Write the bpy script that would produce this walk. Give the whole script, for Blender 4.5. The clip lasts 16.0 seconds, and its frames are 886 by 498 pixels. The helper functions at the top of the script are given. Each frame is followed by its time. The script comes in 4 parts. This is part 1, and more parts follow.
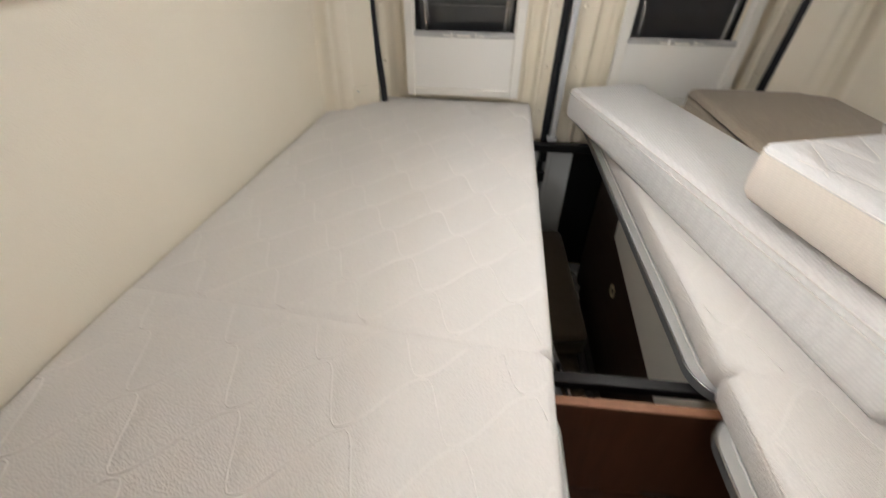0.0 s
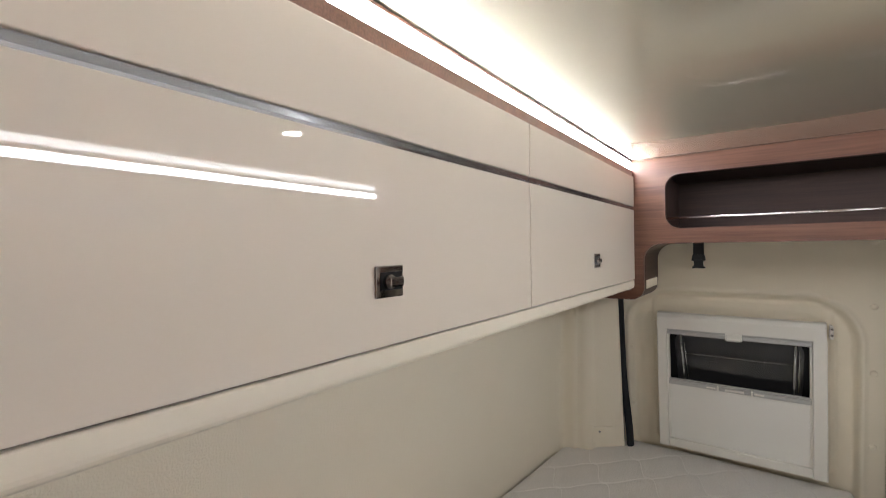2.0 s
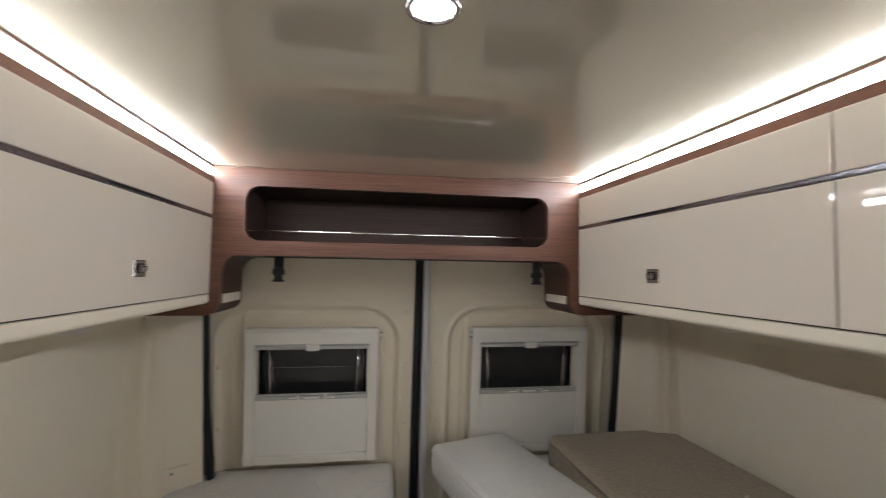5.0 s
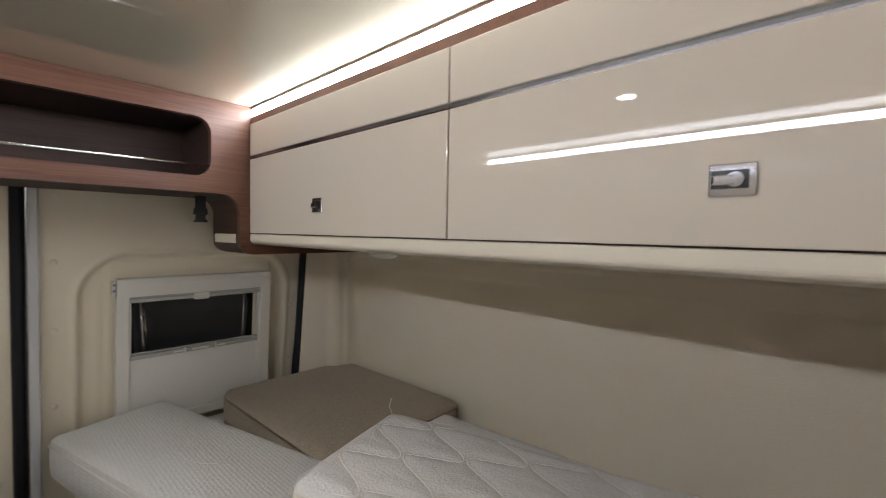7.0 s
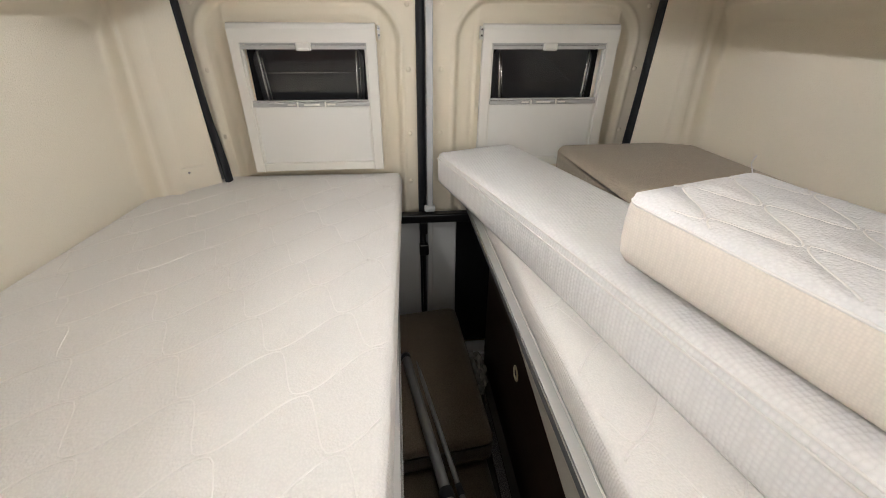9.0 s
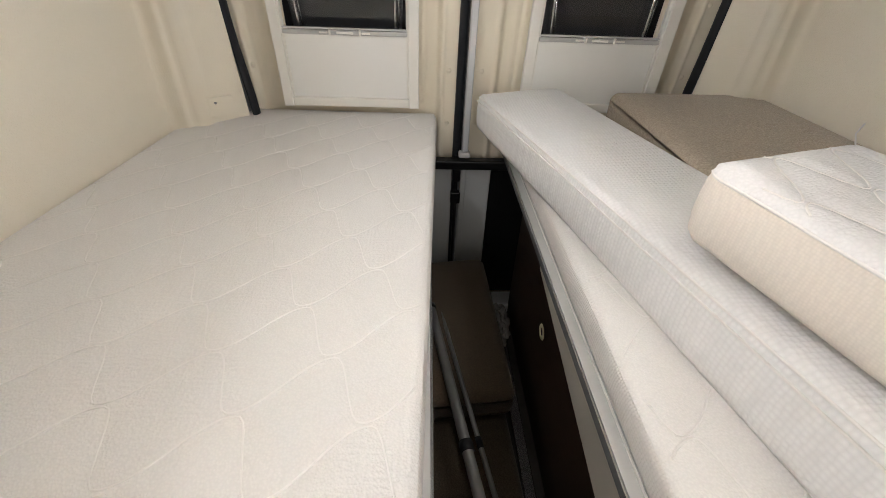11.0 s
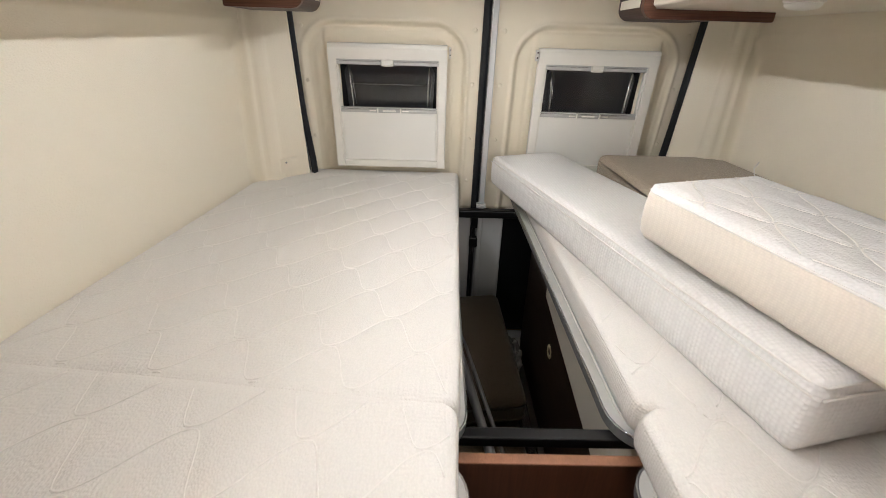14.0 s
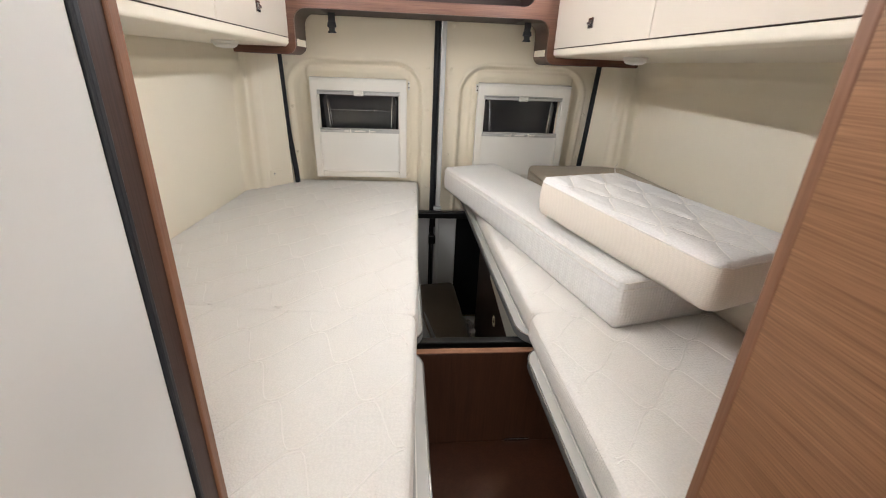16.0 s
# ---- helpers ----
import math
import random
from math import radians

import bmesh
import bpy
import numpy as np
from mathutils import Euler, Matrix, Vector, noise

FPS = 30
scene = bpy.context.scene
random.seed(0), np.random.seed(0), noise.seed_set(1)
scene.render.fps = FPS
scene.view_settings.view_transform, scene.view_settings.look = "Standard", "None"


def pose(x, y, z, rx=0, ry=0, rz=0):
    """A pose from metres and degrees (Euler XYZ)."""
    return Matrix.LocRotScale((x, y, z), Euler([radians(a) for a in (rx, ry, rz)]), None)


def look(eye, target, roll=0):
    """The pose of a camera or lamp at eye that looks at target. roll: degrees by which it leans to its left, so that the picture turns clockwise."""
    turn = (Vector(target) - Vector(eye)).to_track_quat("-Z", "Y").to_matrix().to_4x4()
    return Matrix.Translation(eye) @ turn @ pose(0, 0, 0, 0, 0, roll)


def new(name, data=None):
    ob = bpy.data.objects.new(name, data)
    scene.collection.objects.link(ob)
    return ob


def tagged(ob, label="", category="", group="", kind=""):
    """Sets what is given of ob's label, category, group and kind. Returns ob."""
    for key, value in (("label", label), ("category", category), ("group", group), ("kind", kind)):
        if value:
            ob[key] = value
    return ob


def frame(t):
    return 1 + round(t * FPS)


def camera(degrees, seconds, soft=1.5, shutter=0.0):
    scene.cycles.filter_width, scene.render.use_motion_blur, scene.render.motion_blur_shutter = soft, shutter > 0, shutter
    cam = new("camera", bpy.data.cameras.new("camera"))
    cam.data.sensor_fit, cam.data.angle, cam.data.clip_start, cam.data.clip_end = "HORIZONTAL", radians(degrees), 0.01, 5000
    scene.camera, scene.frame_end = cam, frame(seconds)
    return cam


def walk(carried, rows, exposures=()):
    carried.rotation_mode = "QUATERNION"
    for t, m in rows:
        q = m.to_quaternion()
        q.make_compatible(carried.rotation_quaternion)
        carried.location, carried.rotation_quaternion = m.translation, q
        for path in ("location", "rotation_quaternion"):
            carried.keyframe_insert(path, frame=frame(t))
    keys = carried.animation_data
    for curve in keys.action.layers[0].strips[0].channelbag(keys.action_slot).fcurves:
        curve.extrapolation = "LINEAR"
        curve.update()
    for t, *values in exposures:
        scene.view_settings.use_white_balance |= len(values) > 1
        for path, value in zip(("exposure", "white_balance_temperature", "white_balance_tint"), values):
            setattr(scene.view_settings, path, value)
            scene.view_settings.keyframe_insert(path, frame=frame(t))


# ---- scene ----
cam = camera(91.6, 16.0, soft=0.6, shutter=0.4)
PATH = [
    (0, (-0.236, -1.793, 1.496), (-0.382, -0.204, 0.290), 0.9),
    (0.3, (-0.268, -1.750, 1.527), (-0.585, -0.085, 0.468), 0.6),
    (0.5, (-0.270, -1.700, 1.570), (-0.706, -0.019, 0.579), 0.5),
    (1, (-0.25, -1.635, 1.601), (-1.056, 0.083, 0.97), -0.7),
    (1.5, (-0.249, -1.657, 1.615), (-1.379, -0.025, 1.368), -1.1),
    (2, (-0.25, -1.689, 1.634), (-1.447, -0.086, 1.633), -0.8),
    (2.5, (-0.232, -1.664, 1.644), (-1.391, -0.037, 1.742), -0.3),
    (3, (-0.213, -1.644, 1.646), (-1.119, 0.135, 1.766), 0.4),
    (3.5, (-0.197, -1.627, 1.643), (-0.637, 0.32, 1.767), 0.2),
    (4, (-0.182, -1.614, 1.628), (-0.275, 0.38, 1.747), 0.3),
    (4.5, (-0.165, -1.591, 1.611), (-0.097, 0.405, 1.723), 0.5),
    (5, (-0.13, -1.594, 1.608), (0.186, 0.379, 1.71), 0.9),
    (5.2, (-0.114, -1.604, 1.607), (0.393, 0.328, 1.706), 1.0),
    (6.3, (-0.06, -1.585, 1.575), (1.45, -0.3, 1.53), 1.0),
    (7.3, (0.01, -1.56, 1.532), (1.31, -0.045, 1.386), 0.9),
    (7.5, (0.02, -1.558, 1.515), (1.105, 0.087, 1.178), 1.0),
    (8, (-0.046, -1.568, 1.487), (0.585, 0.229, 0.877), 0.4),
    (8.5, (-0.048, -1.546, 1.424), (0.272, 0.258, 0.622), 0.6),
    (9, (-0.051, -1.55, 1.396), (0.135, 0.215, 0.474), 0.3),
    (9.5, (-0.062, -1.474, 1.401), (0.098, 0.251, 0.403), 1.3),
    (12, (-0.095, -1.493, 1.395), (-0.066, 0.106, 0.195), 2.1),
    (12.5, (-0.11, -1.686, 1.43), (-0.1, -0.04, 0.293), 1.9),
    (13, (-0.121, -1.782, 1.459), (-0.111, -0.069, 0.428), 1.7),
    (13.5, (-0.127, -1.752, 1.446), (-0.106, 0.018, 0.516), 1.6),
    (14, (-0.123, -1.796, 1.419), (-0.102, 0.003, 0.546), 1.7),
    (14.5, (-0.124, -1.953, 1.43), (-0.107, -0.145, 0.574), 1.6),
    (15, (-0.13, -2.061, 1.428), (-0.103, -0.249, 0.582), 1.6),
    (15.5, (-0.134, -2.15, 1.447), (-0.032, -0.334, 0.615), 2.1),
    (16, (-0.115, -2.208, 1.464), (0.063, -0.374, 0.686), 2.3),
]
EXPOSE = [(0, 0.3), (1.0, 0.3), (1.5, 0.0), (2.0, -0.4), (2.5, -0.7), (3.0, -1.4), (3.5, -2.42), (4.0, -1.45), (4.5, -0.85), (5.0, -0.75), (7.5, -0.62), (8.0, 0.2), (8.5, 0.35), (9.5, 0.4), (12.0, 0.3), (13.0, 0.5), (14.5, 0.57), (16, 0.52)]
walk(cam, [(t, look(eye, to, roll)) for t, eye, to, roll in PATH], EXPOSE)

# ---- world: a dim hall outside the van ----
world = bpy.data.worlds.new("hall")
scene.world = world
world.use_nodes = True
world.node_tree.nodes["Background"].inputs[0].default_value = (0.85, 0.82, 0.80, 1)
world.node_tree.nodes["Background"].inputs[1].default_value = 0.06

# unseen fill for the doors: stands in for living-area light through the front opening
lamp = bpy.data.lights.new("living_area_fill", "AREA")
lamp.shape, lamp.size, lamp.size_y, lamp.energy, lamp.color = "RECTANGLE", 1.0, 0.6, 13.5, (1.0, 0.96, 0.92)
new("living_area_fill", lamp).matrix_world = look((-0.03, -3.57, 1.47), (-0.03, -0.8, 1.0))


# ---- materials ----
def mat(name, color, rough=0.5, metal=0.0, vary=0.06, scale=6.0, grain=0.0, grain_scale=400.0, emit=0.0, spec=0.5, coat=0.0, ior=1.5, coat_ior=1.5):
    """A surface with colour and gloss that vary at two scales, and a fine relief."""
    m = bpy.data.materials.new(name)
    m.use_nodes = True
    nt = m.node_tree
    b = nt.nodes["Principled BSDF"]
    co = nt.nodes.new("ShaderNodeTexCoord")
    big = nt.nodes.new("ShaderNodeTexNoise")
    big.inputs["Scale"].default_value, big.inputs["Detail"].default_value = scale, 6
    nt.links.new(co.outputs["Object"], big.inputs["Vector"])
    ramp = nt.nodes.new("ShaderNodeMix")
    ramp.data_type = "RGBA"
    lo = [c * (1 - vary) for c in color]
    hi = [min(1, c * (1 + vary)) for c in color]
    ramp.inputs[6].default_value, ramp.inputs[7].default_value = (*lo, 1), (*hi, 1)
    nt.links.new(big.outputs["Fac"], ramp.inputs[0])
    nt.links.new(ramp.outputs[2], b.inputs["Base Color"])
    rg = nt.nodes.new("ShaderNodeMapRange")
    rg.inputs["To Min"].default_value, rg.inputs["To Max"].default_value = rough * 0.88, min(1, rough * 1.12)
    nt.links.new(big.outputs["Fac"], rg.inputs["Value"])
    nt.links.new(rg.outputs[0], b.inputs["Roughness"])
    b.inputs["Metallic"].default_value = metal
    b.inputs["Specular IOR Level"].default_value = spec
    b.inputs["Coat Weight"].default_value = coat
    b.inputs["IOR"].default_value, b.inputs["Coat IOR"].default_value = ior, coat_ior
    b.inputs["Coat Roughness"].default_value = 0.012
    if grain:
        fine = nt.nodes.new("ShaderNodeTexNoise")
        fine.inputs["Scale"].default_value, fine.inputs["Detail"].default_value = grain_scale, 4
        nt.links.new(co.outputs["Object"], fine.inputs["Vector"])
        bump = nt.nodes.new("ShaderNodeBump")
        bump.inputs["Strength"].default_value, bump.inputs["Distance"].default_value = grain, 0.0025
        nt.links.new(fine.outputs["Fac"], bump.inputs["Height"])
        nt.links.new(bump.outputs[0], b.inputs["Normal"])
    if emit:
        b.inputs["Emission Color"].default_value = (*color, 1)
        b.inputs["Emission Strength"].default_value = emit
    return m


def wood(name, dark, light, along="x", rough=0.42, fine=1.0, band=1.0, ribs=0.0):
    """Veneer with long streaks along one axis and short cross pores; ribs adds growth lines."""
    m = bpy.data.materials.new(name)
    m.use_nodes = True
    nt = m.node_tree
    b = nt.nodes["Principled BSDF"]
    co = nt.nodes.new("ShaderNodeTexCoord")

    def streak(s_long, s_cross, detail):
        mp = nt.nodes.new("ShaderNodeMapping")
        s = {"x": (s_long, s_cross, s_cross), "y": (s_cross, s_long, s_cross), "z": (s_cross, s_cross, s_long)}[along]
        mp.inputs["Scale"].default_value = s
        nt.links.new(co.outputs["Object"], mp.inputs["Vector"])
        n = nt.nodes.new("ShaderNodeTexNoise")
        n.inputs["Scale"].default_value, n.inputs["Detail"].default_value, n.inputs["Distortion"].default_value = 1.0, detail, 0.3
        nt.links.new(mp.outputs[0], n.inputs["Vector"])
        return n.outputs["Fac"]

    a, c = streak(2.0, 40.0 * fine, 5), streak(9.0, 300.0 * fine, 3)
    add = nt.nodes.new("ShaderNodeMath")
    add.operation = "MULTIPLY_ADD"
    broad = nt.nodes.new("ShaderNodeMapRange")
    broad.inputs["To Min"].default_value, broad.inputs["To Max"].default_value = 0.5 - 0.5 * band, 0.5 + 0.5 * band
    nt.links.new(a, broad.inputs["Value"])
    nt.links.new(c, add.inputs[0])
    add.inputs[1].default_value = 0.7
    nt.links.new(broad.outputs[0], add.inputs[2])
    rp = nt.nodes.new("ShaderNodeValToRGB")
    rp.color_ramp.elements[0].position, rp.color_ramp.elements[1].position = 0.55, 1.12
    rp.color_ramp.elements[0].color, rp.color_ramp.elements[1].color = (*dark, 1), (*light, 1)
    tone = add.outputs[0]
    if ribs:
        # growth rings cut lengthwise: fine wavering lines a few millimetres apart
        wv = nt.nodes.new("ShaderNodeTexWave")
        wv.bands_direction = "Z"
        for key, value in (("Scale", 80.0), ("Distortion", 2.6), ("Detail", 2.0), ("Detail Scale", 0.16)):
            wv.inputs[key].default_value = value
        nt.links.new(co.outputs["Object"], wv.inputs["Vector"])
        lines = nt.nodes.new("ShaderNodeMath")
        lines.operation = "MULTIPLY_ADD"
        lines.inputs[1].default_value = ribs
        nt.links.new(wv.outputs["Fac"], lines.inputs[0])
        nt.links.new(tone, lines.inputs[2])
        tone = lines.outputs[0]
    nt.links.new(tone, rp.inputs[0])
    nt.links.new(rp.outputs[0], b.inputs["Base Color"])
    b.inputs["Roughness"].default_value = rough
    b.inputs["Specular IOR Level"].default_value = 0.3
    bump = nt.nodes.new("ShaderNodeBump")
    bump.inputs["Strength"].default_value, bump.inputs["Distance"].default_value = 0.12, 0.001
    nt.links.new(c, bump.inputs["Height"])
    nt.links.new(bump.outputs[0], b.inputs["Normal"])
    return m


def fabric(name, color, cell=0.004, depth=0.35, rough=0.9, rib=False, key=False, vary=0.04, heather=0.0, keydepth=0.28):
    """Knitted cover: rows of small cells, with a faint woven key pattern where asked for."""
    m = bpy.data.materials.new(name)
    m.use_nodes = True
    nt = m.node_tree
    b = nt.nodes["Principled BSDF"]
    b.inputs["Roughness"].default_value = rough
    b.inputs["Sheen Weight"].default_value = 0.15
    b.inputs["Specular IOR Level"].default_value = 0.2
    co = nt.nodes.new("ShaderNodeTexCoord")
    vor = nt.nodes.new("ShaderNodeTexVoronoi")
    vor.inputs["Scale"].default_value = 1 / cell
    vor.inputs["Randomness"].default_value = 0.3 if rib else 1.0
    nt.links.new(co.outputs["Object"], vor.inputs["Vector"])
    height = vor.outputs["Distance"]
    b1 = nt.nodes.new("ShaderNodeBump")
    b1.inputs["Strength"].default_value, b1.inputs["Distance"].default_value = depth, 0.0025 if rib else 0.0015
    nt.links.new(height, b1.inputs["Height"])
    last = b1
    if key:
        v2 = nt.nodes.new("ShaderNodeTexVoronoi")
        v2.distance, v2.voronoi_dimensions = "CHEBYCHEV", "2D"
        v2.inputs["Scale"].default_value, v2.inputs["Randomness"].default_value = 23.0, 0.2
        nt.links.new(co.outputs["Object"], v2.inputs["Vector"])
        sn = nt.nodes.new("ShaderNodeMath")
        sn.operation = "MULTIPLY"
        sn.inputs[1].default_value = 34.0
        nt.links.new(v2.outputs["Distance"], sn.inputs[0])
        sn2 = nt.nodes.new("ShaderNodeMath")
        sn2.operation = "SINE"
        nt.links.new(sn.outputs[0], sn2.inputs[0])
        patch = nt.nodes.new("ShaderNodeTexNoise")
        patch.inputs["Scale"].default_value = 5.0
        nt.links.new(co.outputs["Object"], patch.inputs["Vector"])
        pr = nt.nodes.new("ShaderNodeMapRange")
        pr.inputs["From Min"].default_value, pr.inputs["From Max"].default_value = 0.42, 0.6
        nt.links.new(patch.outputs["Fac"], pr.inputs["Value"])
        mul = nt.nodes.new("ShaderNodeMath")
        mul.operation = "MULTIPLY"
        nt.links.new(sn2.outputs[0], mul.inputs[0])
        nt.links.new(pr.outputs[0], mul.inputs[1])
        b2 = nt.nodes.new("ShaderNodeBump")
        b2.inputs["Strength"].default_value, b2.inputs["Distance"].default_value = keydepth, 0.0014
        nt.links.new(mul.outputs[0], b2.inputs["Height"])
        nt.links.new(b1.outputs[0], b2.inputs["Normal"])
        last = b2
    nt.links.new(last.outputs[0], b.inputs["Normal"])
    big = nt.nodes.new("ShaderNodeTexNoise")
    big.inputs["Scale"].default_value, big.inputs["Detail"].default_value = 3.0, 5
    nt.links.new(co.outputs["Object"], big.inputs["Vector"])
    mx = nt.nodes.new("ShaderNodeMix")
    mx.data_type = "RGBA"
    mx.inputs[6].default_value = (*[c * (1 - vary) for c in color], 1)
    mx.inputs[7].default_value = (*[min(1, c * (1 + vary)) for c in color], 1)
    nt.links.new(big.outputs["Fac"], mx.inputs[0])
    out = mx.outputs[2]
    # backing and shade between the knitted cells, both darkened in the colour
    wv = 0.07 if rib else 0.05
    holes = nt.nodes.new("ShaderNodeMapRange")
    holes.inputs["From Min"].default_value, holes.inputs["From Max"].default_value = 0.2, 0.75
    holes.inputs["To Min"].default_value, holes.inputs["To Max"].default_value = 1 + 0.3 * wv, 1 - wv
    nt.links.new(vor.outputs["Distance"], holes.inputs["Value"])
    tone = holes.outputs[0]
    if key:
        woven = nt.nodes.new("ShaderNodeMath")
        woven.operation = "MULTIPLY_ADD"
        woven.inputs[1].default_value = 0.10 * keydepth
        nt.links.new(mul.outputs[0], woven.inputs[0])
        nt.links.new(tone, woven.inputs[2])
        tone = woven.outputs[0]
    cell_tone = nt.nodes.new("ShaderNodeHueSaturation")
    nt.links.new(tone, cell_tone.inputs["Value"])
    nt.links.new(out, cell_tone.inputs["Color"])
    out = cell_tone.outputs["Color"]
    if heather:
        fine = nt.nodes.new("ShaderNodeTexNoise")
        fine.inputs["Scale"].default_value, fine.inputs["Detail"].default_value = 260.0, 3
        nt.links.new(co.outputs["Object"], fine.inputs["Vector"])
        rg = nt.nodes.new("ShaderNodeMapRange")
        rg.inputs["From Min"].default_value, rg.inputs["From Max"].default_value = 0.3, 0.7
        rg.inputs["To Min"].default_value, rg.inputs["To Max"].default_value = 1 - heather, 1 + heather
        nt.links.new(fine.outputs["Fac"], rg.inputs["Value"])
        hs = nt.nodes.new("ShaderNodeHueSaturation")
        nt.links.new(rg.outputs[0], hs.inputs["Value"])
        nt.links.new(out, hs.inputs["Color"])
        out = hs.outputs["Color"]
    nt.links.new(out, b.inputs["Base Color"])
    return m


CREAM = mat("cream wall lining", (0.80, 0.735, 0.60), 0.5, vary=0.03, grain=0.55, grain_scale=300)
DOOR = mat("cream door lining", (0.82, 0.745, 0.595), 0.5, vary=0.04, grain=0.25, grain_scale=350)
GLOSS = mat("glossy cream laminate", (0.62, 0.555, 0.475), 0.012, vary=0.015, scale=3, grain=0.003, grain_scale=42, spec=0.6)
PELMET = mat("cream pelmet", (0.70, 0.64, 0.53), 0.35, vary=0.02)
CEIL = mat("glossy ceiling film", (0.53, 0.485, 0.385), 0.14, vary=0.02, scale=2, spec=0.8, coat=1.0, ior=1.6, coat_ior=1.85)
WALNUT = wood("walnut veneer", (0.052, 0.020, 0.012), (0.128, 0.058, 0.037), "x", 0.36, 1.3, 0.6)
WALNUT_Z = wood("walnut veneer upright", (0.10, 0.040, 0.022), (0.27, 0.13, 0.08), "z")
MAHOG = wood("red brown board", (0.028, 0.0095, 0.0045), (0.052, 0.019, 0.009), "z", 0.42, 0.8, 0.5)
CARCASS = wood("dark brown board", (0.016, 0.008, 0.005), (0.036, 0.018, 0.011), "y", 0.5, 0.9, 0.6)
# leg walnut, darkened in colour for the shade on its unlit inner faces
LEGWOOD = wood("shade-toned walnut leg veneer", (0.022, 0.009, 0.006), (0.056, 0.025, 0.016), "y", 0.45, 1.2, 0.6)
# darker copy of the walnut, with the shade of hollows put into its colour
SHADOWED = wood("shade-darkened walnut lining", (0.022, 0.013, 0.011), (0.048, 0.027, 0.022), "x", 0.6, 1.3, 0.7)
POSTWOOD = wood("dark walnut post", (0.024, 0.0105, 0.007), (0.052, 0.024, 0.016), "z", 0.5, 1.5, 0.5)
OAKEDGE = wood("orange edge band", (0.13, 0.056, 0.029), (0.225, 0.107, 0.060), "z", 0.45, 1.5, 0.5)
PARTITION = wood("walnut partition veneer", (0.125, 0.054, 0.024), (0.285, 0.140, 0.070), "y", 0.40, 1.6, 0.22, -0.07)
CHROME = mat("polished chrome", (0.78, 0.78, 0.80), 0.10, 1.0, vary=0.05)
ALU = mat("brushed aluminium", (0.50, 0.51, 0.53), 0.22, 1.0, vary=0.06, grain=0.03)
RAILGREY = mat("grey painted rail", (0.115, 0.115, 0.115), 0.42)
FLANGE = mat("light grey flange", (0.50, 0.50, 0.48), 0.4)
INLAY = mat("satin metal inlay", (0.56, 0.60, 0.68), 0.14, 1.0)
DARKCHROME = mat("dark chrome", (0.50, 0.50, 0.53), 0.07, 1.0, vary=0.05)
POLEGREY = mat("grey anodised tube", (0.20, 0.20, 0.195), 0.35, 0.2)
RAILWHITE = mat("white rail cap", (0.78, 0.77, 0.72), 0.4)
RUBBER = mat("black rubber", (0.014, 0.015, 0.018), 0.55, vary=0.2, spec=0.3)
BLACK = mat("black powder coat", (0.007, 0.007, 0.0075), 0.3, vary=0.2, spec=0.25)
BLINDRAIL = mat("matte grey blind rail", (0.50, 0.50, 0.49), 0.5, 0.2)
HOLE_RIM = mat("lit raw board edge", (0.62, 0.53, 0.34), 0.5)
PLASTIC = mat("white blind plastic", (0.80, 0.78, 0.72), 0.42, vary=0.02)
BLIND = mat("white blind fabric", (0.80, 0.79, 0.75), 0.8, vary=0.02, grain=0.15)
METALWHITE = mat("white painted steel", (0.56, 0.57, 0.57), 0.35, vary=0.05)
QUILT = fabric("quilted mattress cover", (0.735, 0.71, 0.675), 0.0034, 0.5, key=True, keydepth=0.15)
QUILT_W = fabric("white quilted cover", (0.72, 0.71, 0.70), 0.0045, 0.6, key=True, keydepth=0.12)
MESH = fabric("ribbed border fabric", (0.75, 0.715, 0.67), 0.0055, 1.0, rib=True)
MESHCREAM = fabric("cream border fabric", (0.775, 0.71, 0.625), 0.0042, 0.3, rib=True)
WAFFLE = fabric("white waffle cover", (0.775, 0.765, 0.75), 0.0085, 1.0, rib=True)
THREAD = mat("white stitching", (0.775, 0.75, 0.715), 0.85)
TAUPE = fabric("taupe upholstery", (0.40, 0.335, 0.255), 0.0035, 0.7, vary=0.08, heather=0.28)
BROWNCUSH = fabric("brown upholstery", (0.10, 0.077, 0.053), 0.004, 0.5, vary=0.15, heather=0.3)
FLOORMAT = mat("grey storage floor", (0.06, 0.053, 0.047), 0.7, vary=0.2, grain=0.2)
WHITEDOOR = mat("white gloss door", (0.66, 0.65, 0.62), 0.16, vary=0.015)
LED = mat("led diffuser", (0.93, 0.95, 1.0), 0.4, emit=106.0)
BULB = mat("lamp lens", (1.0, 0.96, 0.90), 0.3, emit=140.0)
STRAP = mat("black webbing", (0.015, 0.015, 0.016), 0.8, grain=0.4, grain_scale=900)
BAGPLASTIC = mat("dull clear bag", (0.28, 0.27, 0.25), 0.15, vary=0.3, scale=30)
HALL = mat("dark hall wall", (0.3, 0.3, 0.31), 0.8, vary=0.3, scale=1.2)
GLASS = bpy.data.materials.new("tinted window acrylic")
GLASS.use_nodes = True
_g = GLASS.node_tree.nodes["Principled BSDF"]
_g.inputs["Base Color"].default_value = (0.7, 0.7, 0.71, 1)
_g.inputs["Transmission Weight"].default_value, _g.inputs["Roughness"].default_value, _g.inputs["IOR"].default_value = 1.0, 0.0, 1.45


# ---- mesh helpers ----
def mesh_of(name, bm, material, smooth=False):
    me = bpy.data.meshes.new(name)
    bmesh.ops.recalc_face_normals(bm, faces=bm.faces[:])
    bm.to_mesh(me)
    bm.free()
    me.materials.append(material)
    if smooth:
        me.polygons.foreach_set("use_smooth", [True] * len(me.polygons))
    return me


